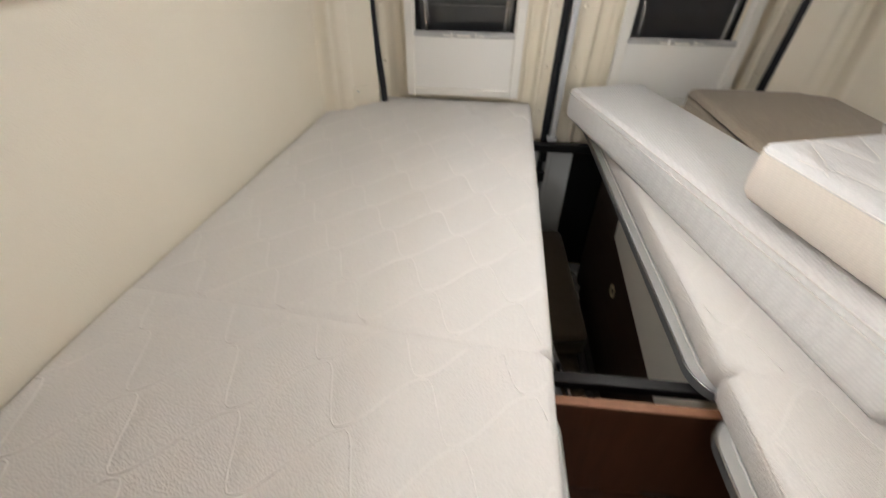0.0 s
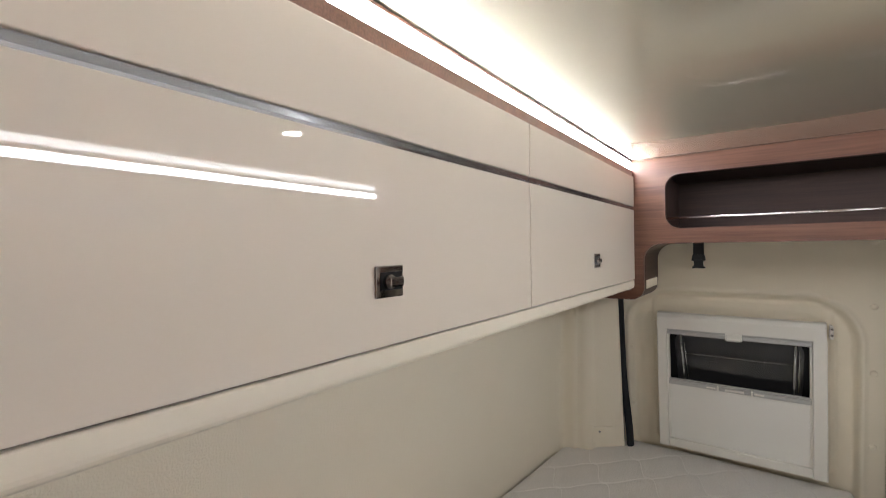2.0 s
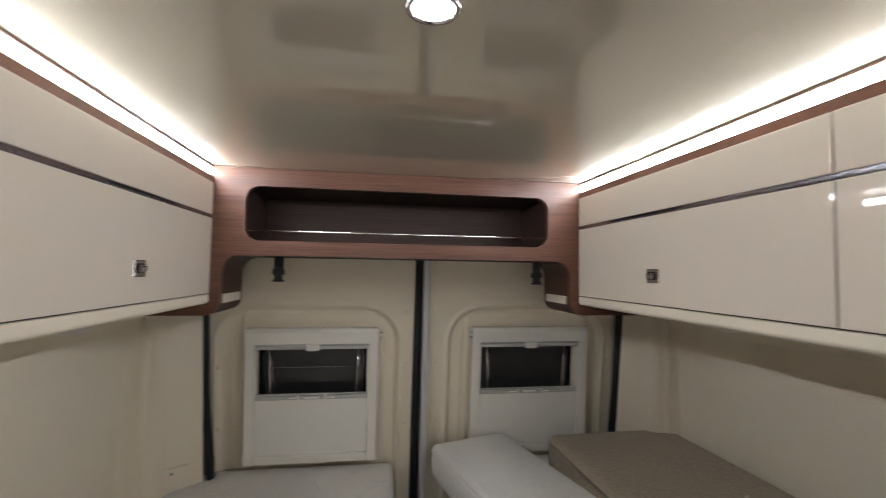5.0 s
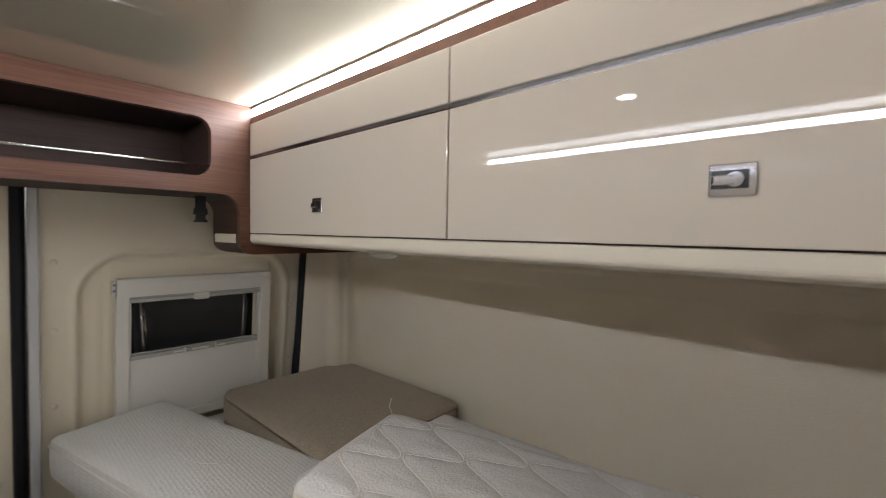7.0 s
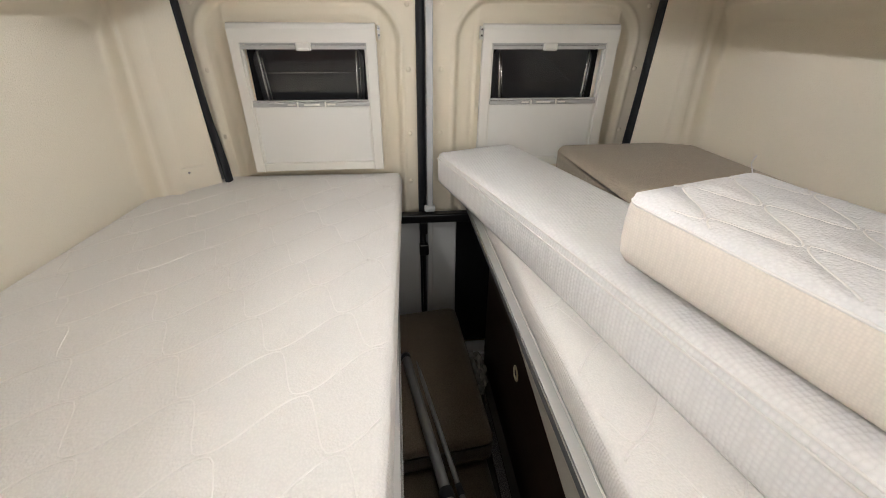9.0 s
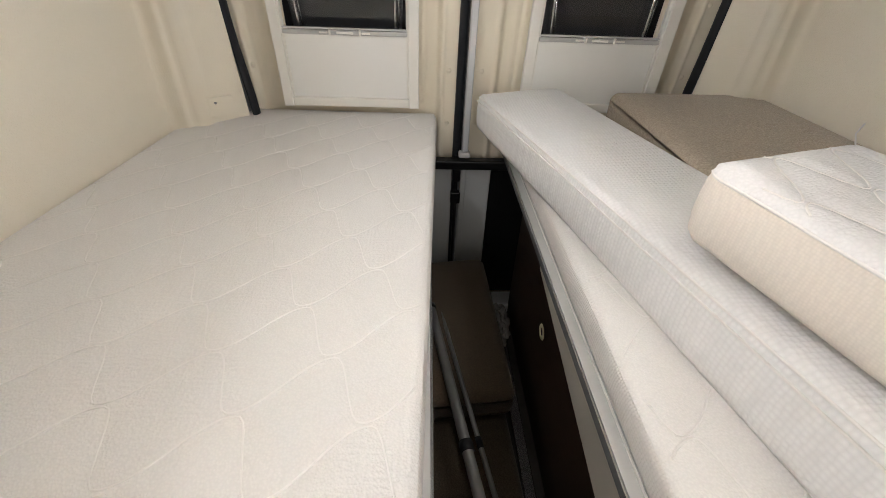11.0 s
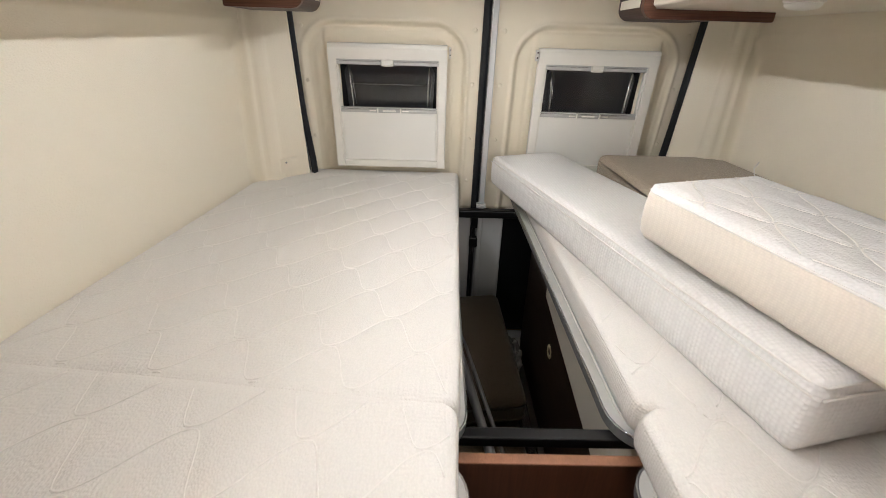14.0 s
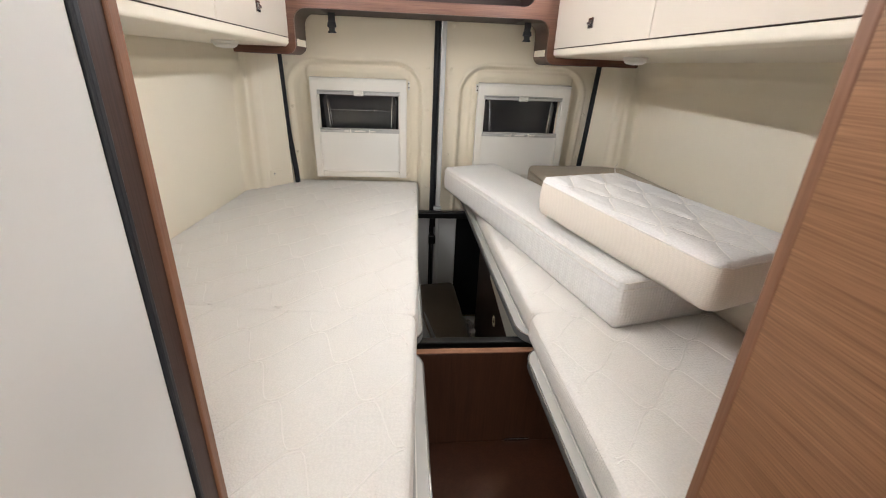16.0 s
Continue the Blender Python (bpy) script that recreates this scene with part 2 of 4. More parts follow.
def part(name, bm, material, parent=None, label="", smooth=False):
    ob = new(name, mesh_of(name, bm, material, smooth))
    if parent:
        ob.parent = parent
        w = parent.matrix_basis.copy() if not parent.parent else parent.parent.matrix_basis @ parent.matrix_parent_inverse @ parent.matrix_basis
        ob.matrix_parent_inverse = w.inverted()
    if label:
        tagged(ob, label)
    return ob


def thing(name, at, label, category, group="", kind=""):
    ob = new(name)
    ob.location = at
    ob.empty_display_size = 0.05
    bpy.context.view_layer.update()
    return tagged(ob, label, category, group, kind)


def structure(name, bm, material, label, category, smooth=False):
    return tagged(part(name, bm, material, None, "", smooth), label, category, kind="structure")


def box(x0, x1, y0, y1, z0, z1, r=0.0, seg=2, bm=None):
    own = bmesh.new()
    bmesh.ops.create_cube(own, size=1.0, matrix=Matrix.Translation(((x0 + x1) / 2, (y0 + y1) / 2, (z0 + z1) / 2)) @ Matrix.Diagonal((x1 - x0, y1 - y0, z1 - z0, 1)))
    if r:
        bmesh.ops.bevel(own, geom=own.edges[:], offset=r, segments=seg, profile=0.5, affect="EDGES")
    if bm is None:
        return own
    return join(bm, own)


def join(bm, other):
    me = bpy.data.meshes.new("tmp")
    other.to_mesh(me)
    other.free()
    bm.from_mesh(me)
    bpy.data.meshes.remove(me)
    return bm


def rod(p, q, r, seg=14, bm=None, r2=None):
    own = bmesh.new()
    p, q = Vector(p), Vector(q)
    d = q - p
    bmesh.ops.create_cone(own, cap_ends=True, segments=seg, radius1=r, radius2=r if r2 is None else r2, depth=d.length,
                          matrix=Matrix.Translation((p + q) / 2) @ d.to_track_quat("Z", "Y").to_matrix().to_4x4())
    return own if bm is None else join(bm, own)


def tube(points, r, seg=10, bm=None):
    """A round bar that follows a line of points."""
    own = bmesh.new() if bm is None else bm
    pts = [Vector(p) for p in points]
    rings = []
    for i, p in enumerate(pts):
        d = (pts[min(i + 1, len(pts) - 1)] - pts[max(i - 1, 0)]).normalized()
        side = d.cross(Vector((0, 0, 1)) if abs(d.z) < 0.9 else Vector((1, 0, 0))).normalized()
        up = side.cross(d)
        rings.append([own.verts.new(p + side * (r * math.cos(2 * math.pi * k / seg)) + up * (r * math.sin(2 * math.pi * k / seg))) for k in range(seg)])
    for a, b in zip(rings, rings[1:]):
        for k in range(seg):
            own.faces.new((a[k], a[(k + 1) % seg], b[(k + 1) % seg], b[k]))
    own.faces.new(rings[0]), own.faces.new(rings[-1])
    return own


def rounded(pts, seg=8):
    """Corner points (x, y, radius) to an outline with rounded corners."""
    out = []
    n = len(pts)
    for i in range(n):
        p, a, b = Vector(pts[i][:2]), Vector(pts[i - 1][:2]), Vector(pts[(i + 1) % n][:2])
        r = pts[i][2]
        if r <= 0:
            out.append(p)
            continue
        u, v = (a - p).normalized(), (b - p).normalized()
        ang = u.angle(v)
        k = r / math.tan(ang / 2)
        c = p + (u + v).normalized() * (r / math.sin(ang / 2))
        s, e = p + u * k - c, p + v * k - c
        for j in range(seg + 1):
            f = j / seg
            w = s.slerp(e, f, s) if s.length > 1e-9 else s
            out.append(c + w.normalized() * r)
    return out


def prism(outline, plane, lo, hi, holes=()):
    """A board: an outline (with holes) in the plane 'xz', 'yz' or 'xy', thick from lo to hi along the third axis."""
    def put(p, d):
        return {"xz": (p[0], d, p[1]), "yz": (d, p[0], p[1]), "xy": (p[0], p[1], d)}[plane]
    bm = bmesh.new()
    edges = []
    for loop in (outline, *holes):
        vs = [bm.verts.new(put(p, lo)) for p in loop]
        edges += [bm.edges.new((vs[i], vs[(i + 1) % len(vs)])) for i in range(len(vs))]
    made = bmesh.ops.triangle_fill(bm, edges=edges, use_beauty=True)
    faces = [f for f in made["geom"] if isinstance(f, bmesh.types.BMFace)]
    ext = bmesh.ops.extrude_face_region(bm, geom=faces)
    vs = [v for v in ext["geom"] if isinstance(v, bmesh.types.BMVert)]
    bmesh.ops.translate(bm, verts=vs, vec=Vector(put((0, 0), hi - lo)))
    return bm


def sweep(profile, path):
    """A strip with an xz profile along y: profile points (x, z), path (y0, y1)."""
    return prism(profile, "xz", path[0], path[1])


def smoothstep(a, b, v):
    f = max(0.0, min(1.0, (v - a) / (b - a)))
    return f * f * (3 - 2 * f)


def rect_sdf(u, v, cu, cv, hu, hv, r):
    du, dv = abs(u - cu) - hu + r, abs(v - cv) - hv + r
    return math.hypot(max(du, 0), max(dv, 0)) + min(max(du, dv), 0) - r


# ---- the van's shell ----
AXIS = 0.065
CEIL_Z = 1.868
FRONT = -3.6


def door_y(z):
    return 0.115 * (1.4 - z) if z > 0.75 else 0.115 * 0.65


CORNER, SEALEND = Vector((-0.868, -0.145)), Vector((-0.688, -0.032))


def wall_plan(s):
    """Plan of the left side: s metres forward (negative) of the corner, or along the corner pillar to the door seal."""
    if s <= 0:
        p = Vector((CORNER.x - 0.065 * min(-s, 1.3), CORNER.y + s))
    else:
        p = CORNER + (SEALEND - CORNER).normalized() * s
    d = (SEALEND - CORNER).normalized()
    return p, Vector((1, 0)).lerp(Vector((d.y, -d.x)), smoothstep(-0.06, 0.07, s)).normalized()


def sheet(rows, out, close=True):
    """A thick sheet from rows of points; out gives the step to the far face at a row and column."""
    bm = bmesh.new()
    a = [[bm.verts.new(p) for p in row] for row in rows]
    b = [[bm.verts.new(Vector(p) + out(j, i)) for i, p in enumerate(row)] for j, row in enumerate(rows)]
    n, m = len(rows), len(rows[0])
    for g in (a, b):
        for j in range(n - 1):
            for i in range(m - 1):
                bm.faces.new((g[j][i], g[j][i + 1], g[j + 1][i + 1], g[j + 1][i]))
    edge = [(j, 0) for j in range(n)] + [(n - 1, i) for i in range(1, m)] + [(j, m - 1) for j in range(n - 2, -1, -1)] + [(0, i) for i in range(m - 2, 0, -1)]
    for k in range(len(edge)):
        p, q = edge[k], edge[(k + 1) % len(edge)]
        bm.faces.new((a[p[0]][p[1]], a[q[0]][q[1]], b[q[0]][q[1]], b[p[0]][p[1]]))
    return bm


def side_wall(name, sign, label):
    end = (SEALEND - CORNER).length
    ss = [FRONT - CORNER.y, -3.0, -2.4] + [-1.9 + 0.05 * i for i in range(32)] + [-0.30 + 0.01 * i for i in range(31)] + [0.01 + (end - 0.01) * i / 22 for i in range(23)]
    ss = sorted(set(round(s, 4) for s in ss if s <= end + 1e-6))
    zs = [0.0, 0.3, 0.6, 0.8] + [0.85 + 0.0075 * i for i in range(100)] + [1.62, 1.75, 1.90]
    rows = []
    for s in ss:
        row = []
        p, n = wall_plan(s)
        for z in zs:
            d = rect_sdf(s, z, -1.5, 0.70, 1.488, 0.709, 0.06)
            ramp = max(0.0, min(1.0, d / 0.05))
            off = 0.038 * (0.7 * ramp + 0.3 * smoothstep(0, 1, ramp)) + 0.0035 * math.exp(-((d - 0.052) / 0.008) ** 2)
            off -= 0.006 * math.exp(-((s - 0.046) / 0.013) ** 2)
            off += 0.010 * smoothstep(0.060, 0.072, s) - 0.014 * smoothstep(0.098, 0.116, s)
            lean = 0.055 * max(0, z - 0.95) ** 1.6 * (1 - max(0, s) / end)
            q = p + n * off
            row.append(Vector(((q.x + lean) if sign < 0 else 2 * AXIS - q.x - lean, q.y + (door_y(z) - 0.023) * max(0, s) / end, z)))
        rows.append(row)
    bm = sheet(rows, lambda j, i: Vector((sign * 0.03, 0.03 * smoothstep(-0.02, 0.05, ss[j]), 0)))
    return structure(name, bm, CREAM, label, "wall", True)


side_wall("wall_left", -1, "cream textured lining moulded over the van's side, with a recessed field")
side_wall("wall_right", 1, "cream textured lining moulded over the van's side, with a recessed field")
structure("floor", box(-1.0, 1.13, FRONT, 0.3, -0.05, 0.0), FLOORMAT, "dark grey hard floor of the van", "floor")
structure("ceiling", box(-1.0, 1.13, FRONT, 0.12, CEIL_Z, CEIL_Z + 0.04), CEIL, "glossy beige ceiling film that mirrors the room", "ceiling")
# end wall out of view; its opening is added for the fill lamp
structure("wall_front", prism([(-1.0, 0), (1.13, 0), (1.13, 1.9), (-1.0, 1.9)], "xz", FRONT - 0.04, FRONT, [[(-0.60, 0.42), (0.54, 0.42), (0.54, 1.78), (-0.60, 1.78)]]), CREAM, "plain cream wall, unseen, with an opening added for the fill lamp", "wall")


def rear_door(name, x0, x1, win, arch, label):
    """Inner lining of one rear door, with a softly stepped arch round the window and a hole for the pane."""
    bm = bmesh.new()
    wx0, wx1, wz0, wz1 = win
    nx = int((x1 - x0) / 0.005)
    xs = sorted({round(v, 4) for v in [x0 + (x1 - x0) * i / nx for i in range(nx + 1)] + [wx0, wx1]})
    zs = sorted({round(v, 4) for v in [0.0, 0.2, 0.4, 0.6, 0.70] + [0.75 + 0.0055 * i for i in range(150)] + [1.7, 1.9] + [wz0, wz1]})
    ax0, ax1, az = arch
    grid = []
    for z in zs:
        row = []
        for x in xs:
            d = rect_sdf(x, z, (ax0 + ax1) / 2, az - 0.75, (ax1 - ax0) / 2, 0.75, 0.13)
            off = 0.022 * smoothstep(0.002, -0.011, d) - 0.0055 * math.exp(-((d - 0.0085) / 0.0065) ** 2) - 0.003 * math.exp(-((d + 0.045) / 0.012) ** 2)
            d2 = rect_sdf(x, z, (wx0 + wx1) / 2, 1.19, (wx1 - wx0) / 2 + 0.048, 0.262, 0.02)
            off -= 0.006 * smoothstep(0.004, -0.003, d2)
            row.append(bm.verts.new((x, door_y(z) + off, z)))
        grid.append(row)
    for j in range(len(zs) - 1):
        for i in range(len(xs) - 1):
            cx, cz = (xs[i] + xs[i + 1]) / 2, (zs[j] + zs[j + 1]) / 2
            if wx0 < cx < wx1 and wz0 < cz < wz1 or xs[i + 1] - xs[i] < 1e-6 or zs[j + 1] - zs[j] < 1e-6:
                continue
            bm.faces.new((grid[j][i], grid[j][i + 1], grid[j + 1][i + 1], grid[j + 1][i]))
    ob = structure(name, bm, DOOR, label, "door", True)
    so = ob.modifiers.new("thickness", "SOLIDIFY")
    so.thickness, so.offset = 0.035, 1.0
    return ob


WIN_L, WIN_R = (-0.528, -0.140, 0.97, 1.348), (0.270, 0.660, 0.97, 1.348)
door_l = rear_door("door_1", -0.690, 0.022, WIN_L, (-0.655, -0.036, 1.472), "closed rear van door lined in cream plastic, window blind half down")
door_r = rear_door("door_2", 0.072, 0.825, WIN_R, (0.155, 0.765, 1.472), "closed rear van door lined in cream plastic, beside a black seal")


def dome(x, z, r=0.0085):
    bm = bmesh.new()
    y = door_y(z)
    bmesh.ops.create_uvsphere(bm, u_segments=12, v_segments=6, radius=r, matrix=Matrix.Translation((x, y, z)) @ Matrix.Diagonal((1, 0.42, 1, 1)))
    return bm


for dr, xs in ((door_l, (-0.006, -0.652)), (door_r, (0.104, 0.790))):
    for x in xs:
        for z in (1.637, 1.455, 1.264, 1.046, 0.86):
            part("rivet", dome(x, z), DOOR, dr, "cream plastic rivet cap", True)


def upright_strip(name, x0, x1, y0, y1, z0, z1, material, parent, label, r=0.004):
    bm = box(x0, x1, y0, y1, z0, z1, r)
    for v in bm.verts:
        v.co.y += door_y(v.co.z)
    return part(name, bm, material, parent, label)


def seal_bar(points, w, d, parent):
    """A rubber seal of a flat oval section that follows the points."""
    bm = bmesh.new()
    ring = [(w * math.cos(a), d * math.sin(a)) for a in [2 * math.pi * k / 10 for k in range(10)]]
    rows = [[bm.verts.new((p[0] + u, p[1] + v, p[2])) for u, v in ring] for p in points]
    for a, b in zip(rows, rows[1:]):
        for k in range(10):
            bm.faces.new((a[k], a[(k + 1) % 10], b[(k + 1) % 10], b[k]))
    return part("seal", bm, RUBBER, parent, "black rubber door seal", True)


seal_zs = [0.0, 0.4, 0.7] + [0.8 + 0.08 * i for i in range(14)]
seal_bar([(-0.671 + 0.016 * smoothstep(1.2, 0.9, z), door_y(z) - 0.060, z) for z in seal_zs], 0.0125, 0.018, door_l)
seal_bar([(0.801 - 0.006 * smoothstep(1.2, 0.9, z), door_y(z) - 0.060, z) for z in seal_zs], 0.0125, 0.018, door_r)
seal_bar([(0.034, door_y(z) - 0.004, z) for z in seal_zs], 0.014, 0.02, door_l)
upright_strip("edge_flange", 0.052, 0.074, -0.014, 0.02, 0.0, 1.86, METALWHITE, door_r, "white painted steel door edge")
upright_strip("edge_trim", 0.048, 0.053, -0.026, 0.0, 0.76, 1.86, ALU, door_r, "bright metal edge trim", 0.001)

# ---- window blinds ----


def blind_window(name, o, g, label, bar):
    """Cassette frame with a glass pane, a blind pulled half up, rails, latch and clips. o: outer x0 x1; g: opening x0 x1."""
    x0, x1 = o
    gx0, gx1 = g
    w = thing(name, ((x0 + x1) / 2, 0.05, 0.92), label, "window", "rear windows", "structure")

    def lean(bm):
        for v in bm.verts:
            v.co.y += 0.6 * door_y(v.co.z) - 0.003
        return bm
    ztop, zbot = 1.345, 0.955
    # mitred surround: two stiles, sill
    part("stile", lean(box(x0 + 0.004, gx0, -0.022, 0.004, 0.924, ztop + 0.004, 0.003)), PLASTIC, w)
    part("stile", lean(box(gx1, x1 - 0.004, -0.022, 0.004, 0.924, ztop + 0.004, 0.003)), PLASTIC, w)
    part("sill_rail", lean(box(gx0, gx1, -0.0215, 0.004, 0.926, zbot, 0.003)), PLASTIC, w)
    cas = prism(rounded([(-0.0222, ztop, 0.002), (-0.0232, 1.385, 0.008), (-0.017, 1.400, 0.007), (0.004, 1.402, 0.002), (0.004, ztop, 0.002)], 5), "yz", x0 + 0.006, x1 - 0.006)
    part("cassette", lean(cas), PLASTIC, w)
    for s in (x0 - 0.005, x1 + 0.001):
        if (s < x0) == (bar == "r"):
            pl = part("end_bracket", lean(box(s, s + 0.008, -0.02, 0.004, 1.355, 1.395, 0.002)), PLASTIC, w)
            for z in (1.367, 1.385):
                part("screw", lean(rod((s + 0.004, -0.024, z), (s + 0.004, -0.019, z), 0.0032, 10)), ALU, pl)
    # inner guide rails
    part("guide_rail", lean(box(gx0, gx0 + 0.006, -0.012, 0.004, zbot, ztop, 0.001)), PLASTIC, w)
    part("guide_rail", lean(box(gx1 - 0.006, gx1, -0.012, 0.004, zbot, ztop, 0.001)), PLASTIC, w)
    part("top_rail", lean(box(gx0, gx1, -0.016, -0.004, 1.326, 1.338, 0.002)), BLINDRAIL, w, "grey aluminium blind rail")
    part("top_rail", lean(box(gx0, gx1, -0.014, -0.004, 1.339, 1.346, 0.001)), BLINDRAIL, w, "grey aluminium blind rail")
    cx = (gx0 + gx1) / 2
    la = part("latch", lean(box(cx - 0.023, cx + 0.023, -0.028, -0.014, 1.322, 1.346, 0.004)), PLASTIC, w, "white plastic latch")
    part("latch_lip", lean(box(cx - 0.017, cx + 0.017, -0.033, -0.026, 1.322, 1.331, 0.003)), PLASTIC, la)
    # roller blind below the pull rail
    part("blind", lean(box(gx0 + 0.006, gx1 - 0.006, -0.009, -0.006, zbot, 1.152, 0.001)), BLIND, w, "white roller blind fabric")
    part("pull_rail", lean(box(gx0 + 0.002, gx1 - 0.002, -0.016, -0.003, 1.149, 1.163, 0.003)), BLINDRAIL, w, "grey aluminium pull rail")
    part("pull_rail", lean(box(gx0 + 0.002, gx1 - 0.002, -0.013, -0.003, 1.164, 1.170, 0.002)), BLINDRAIL, w, "grey aluminium pull rail")
    ha = part("pull_handle", lean(box(cx - 0.026, cx + 0.026, -0.022, -0.015, 1.153, 1.160, 0.002)), PLASTIC, w, "white plastic pull bar")
    for s in (-1, 1):
        part("clip", lean(box(cx + s * 0.046 - 0.0025, cx + s * 0.046 + 0.0025, -0.026, -0.014, 1.149, 1.166, 0.0012)), PLASTIC, ha)
        part("clip_pin", lean(rod((cx + s * 0.052, -0.020, 1.157), (cx + s * 0.078, -0.020, 1.157), 0.0028, 8)), PLASTIC, ha)
    # pane with black border
    hole = rounded([(gx0 + 0.035, 0.99, 0.04), (gx1 - 0.03, 0.99, 0.04), (gx1 - 0.012, 1.333, 0.045), (gx0 + 0.012, 1.333, 0.045)], 6)
    part("black_border", lean(prism([(gx0 - 0.03, 0.93), (gx1 + 0.03, 0.93), (gx1 + 0.03, 1.39), (gx0 - 0.03, 1.39)], "xz", 0.045, 0.052, [hole])), BLACK, w, "black printed border of the pane")
    pane = part("pane", lean(box(gx0 - 0.03, gx1 + 0.03, 0.056, 0.062, 0.93, 1.39)), GLASS, w, "dark tinted acrylic pane")
    pane.visible_shadow = False
    for s, a in ((gx0 + 0.036, 0.010), (gx1 - 0.036, -0.006)):
        st = part("stay", lean(tube([(s, 0.030, 1.318), (s + a * 0.5, 0.030, 1.25), (s + a, 0.030, 1.165), (s + a, 0.03, 1.0)], 0.0042, 8)), ALU, w, "bright metal window stay", True)
        part("stay_arm", lean(tube([(s + 0.009, 0.034, 1.30), (s + 0.011 + a, 0.034, 1.165)], 0.0025, 6)), ALU, st, "", True)
    if bar == "l":
        part("cross_bar", lean(tube([(gx0 + 0.04, 0.04, 1.252), (gx1 - 0.03, 0.04, 1.252)], 0.0016, 6)), ALU, w, "thin bright bar across the pane", True)
    return w


blind_window("window_1", (-0.563, -0.102), (WIN_L[0], WIN_L[1]), "white framed van window with its blind pulled half up", "l")
blind_window("window_2", (0.233, 0.702), (WIN_R[0], WIN_R[1]), "white framed van window with its blind half up, beside the seal", "r")

# ---- outside ----
structure("ground", box(-200, 200, -200, 200, -0.62, -0.6), HALL, "dark concrete hall floor", "ground")
structure("backdrop", box(-9, 9, 5.0, 5.2, -0.6, 5), HALL, "dark hall wall behind the van", "backdrop")

# ---- overhead cabinets, shelf, light strips ----
CAB_L, CAB_R = -0.535, 0.452
PART_Y = -1.842


def knob(parent, side, x, y, z):
    """Square chrome plate with a push knob in a recess."""
    s = side
    pl = part("knob_plate", box(*sorted((x, x + s * 0.003)), y - 0.0185, y + 0.0185, z - 0.015, z + 0.015, 0.0012), DARKCHROME, parent, "polished chrome lock plate")
    part("knob_well", box(*sorted((x + s * 0.0026, x + s * 0.0036)), y - 0.013, y + 0.0165, z - 0.008, z + 0.009, 0.0004), BLACK, pl, "dark recess")
    b = rod((x + s * 0.003, y - 0.003, z), (x + s * 0.0072, y - 0.003, z), 0.0068, 20)
    box(*sorted((x + s * 0.0042, x + s * 0.0078)), y - 0.004, y + 0.015, z - 0.005, z + 0.0045, 0.0015, 2, b)
    part("push_knob", b, DARKCHROME, pl, "")


def overhead_unit(side, y0, y1, ky, label):
    """One flap unit: carcass, flap in two fields with a metal inlay, and a knob. side +1 faces +x (on the left wall)."""
    x = CAB_L if side > 0 else CAB_R
    wall = -0.86 if side > 0 else 0.99
    u = thing("overhead_cabinet", ((x + wall) / 2, (y0 + y1) / 2, 1.517), label, "cabinet", "overhead cabinets")
    g = 0.0016
    xa, xb = sorted((x - side * 0.004, wall))
    part("body", box(xa + (0.014 if side < 0 else 0), xb - (0.014 if side > 0 else 0), y0 + 0.002, y1 - 0.002, 1.519, 1.820), PELMET, u)
    fl = part("flap", box(*sorted((x, x - side * 0.016)), y0 + g, y1 - g, 1.5432, 1.7325, 0.0012), GLOSS, u, "glossy cream laminate flap")
    part("upper_field", box(*sorted((x, x - side * 0.016)), y0 + g, y1 - g, 1.742, 1.823, 0.0012), GLOSS, fl, "glossy cream laminate")
    arc = [(x - side * 0.0026, 1.7331), (x - side * 0.0021, 1.7355), (x - side * 0.0030, 1.7361), (x - side * 0.0030, 1.7415)]
    part("inlay", sweep(arc + [(x - side * 0.013, 1.7415), (x - side * 0.013, 1.7331)], (y0 + g, y1 - g)), INLAY, fl, "brushed aluminium inlay strip")
    # dark strip that paints the shade of the gap between flap and pelmet
    part("gap_shade", box(*sorted((x - side * 0.0065, x - side * 0.013)), y0, y1, 1.5410, 1.5430), SHADOWED, u, "dark brown strip painted as shade in the gap below the flap")
    knob(fl, side, x, ky, 1.604)
    return u


LBL = "glossy cream overhead cabinet with square chrome lock"
overhead_unit(1, -1.083, -0.4315, -0.767, LBL + ", beside the walnut shelf")
overhead_unit(1, -1.692, -1.083, -1.395, LBL)
overhead_unit(1, PART_Y, -1.692, -1.767, LBL + ", narrow, beside the washroom")
overhead_unit(-1, -1.131, -0.4315, -0.767, LBL + ", beside the walnut shelf")
overhead_unit(-1, PART_Y, -1.131, -1.485, LBL)


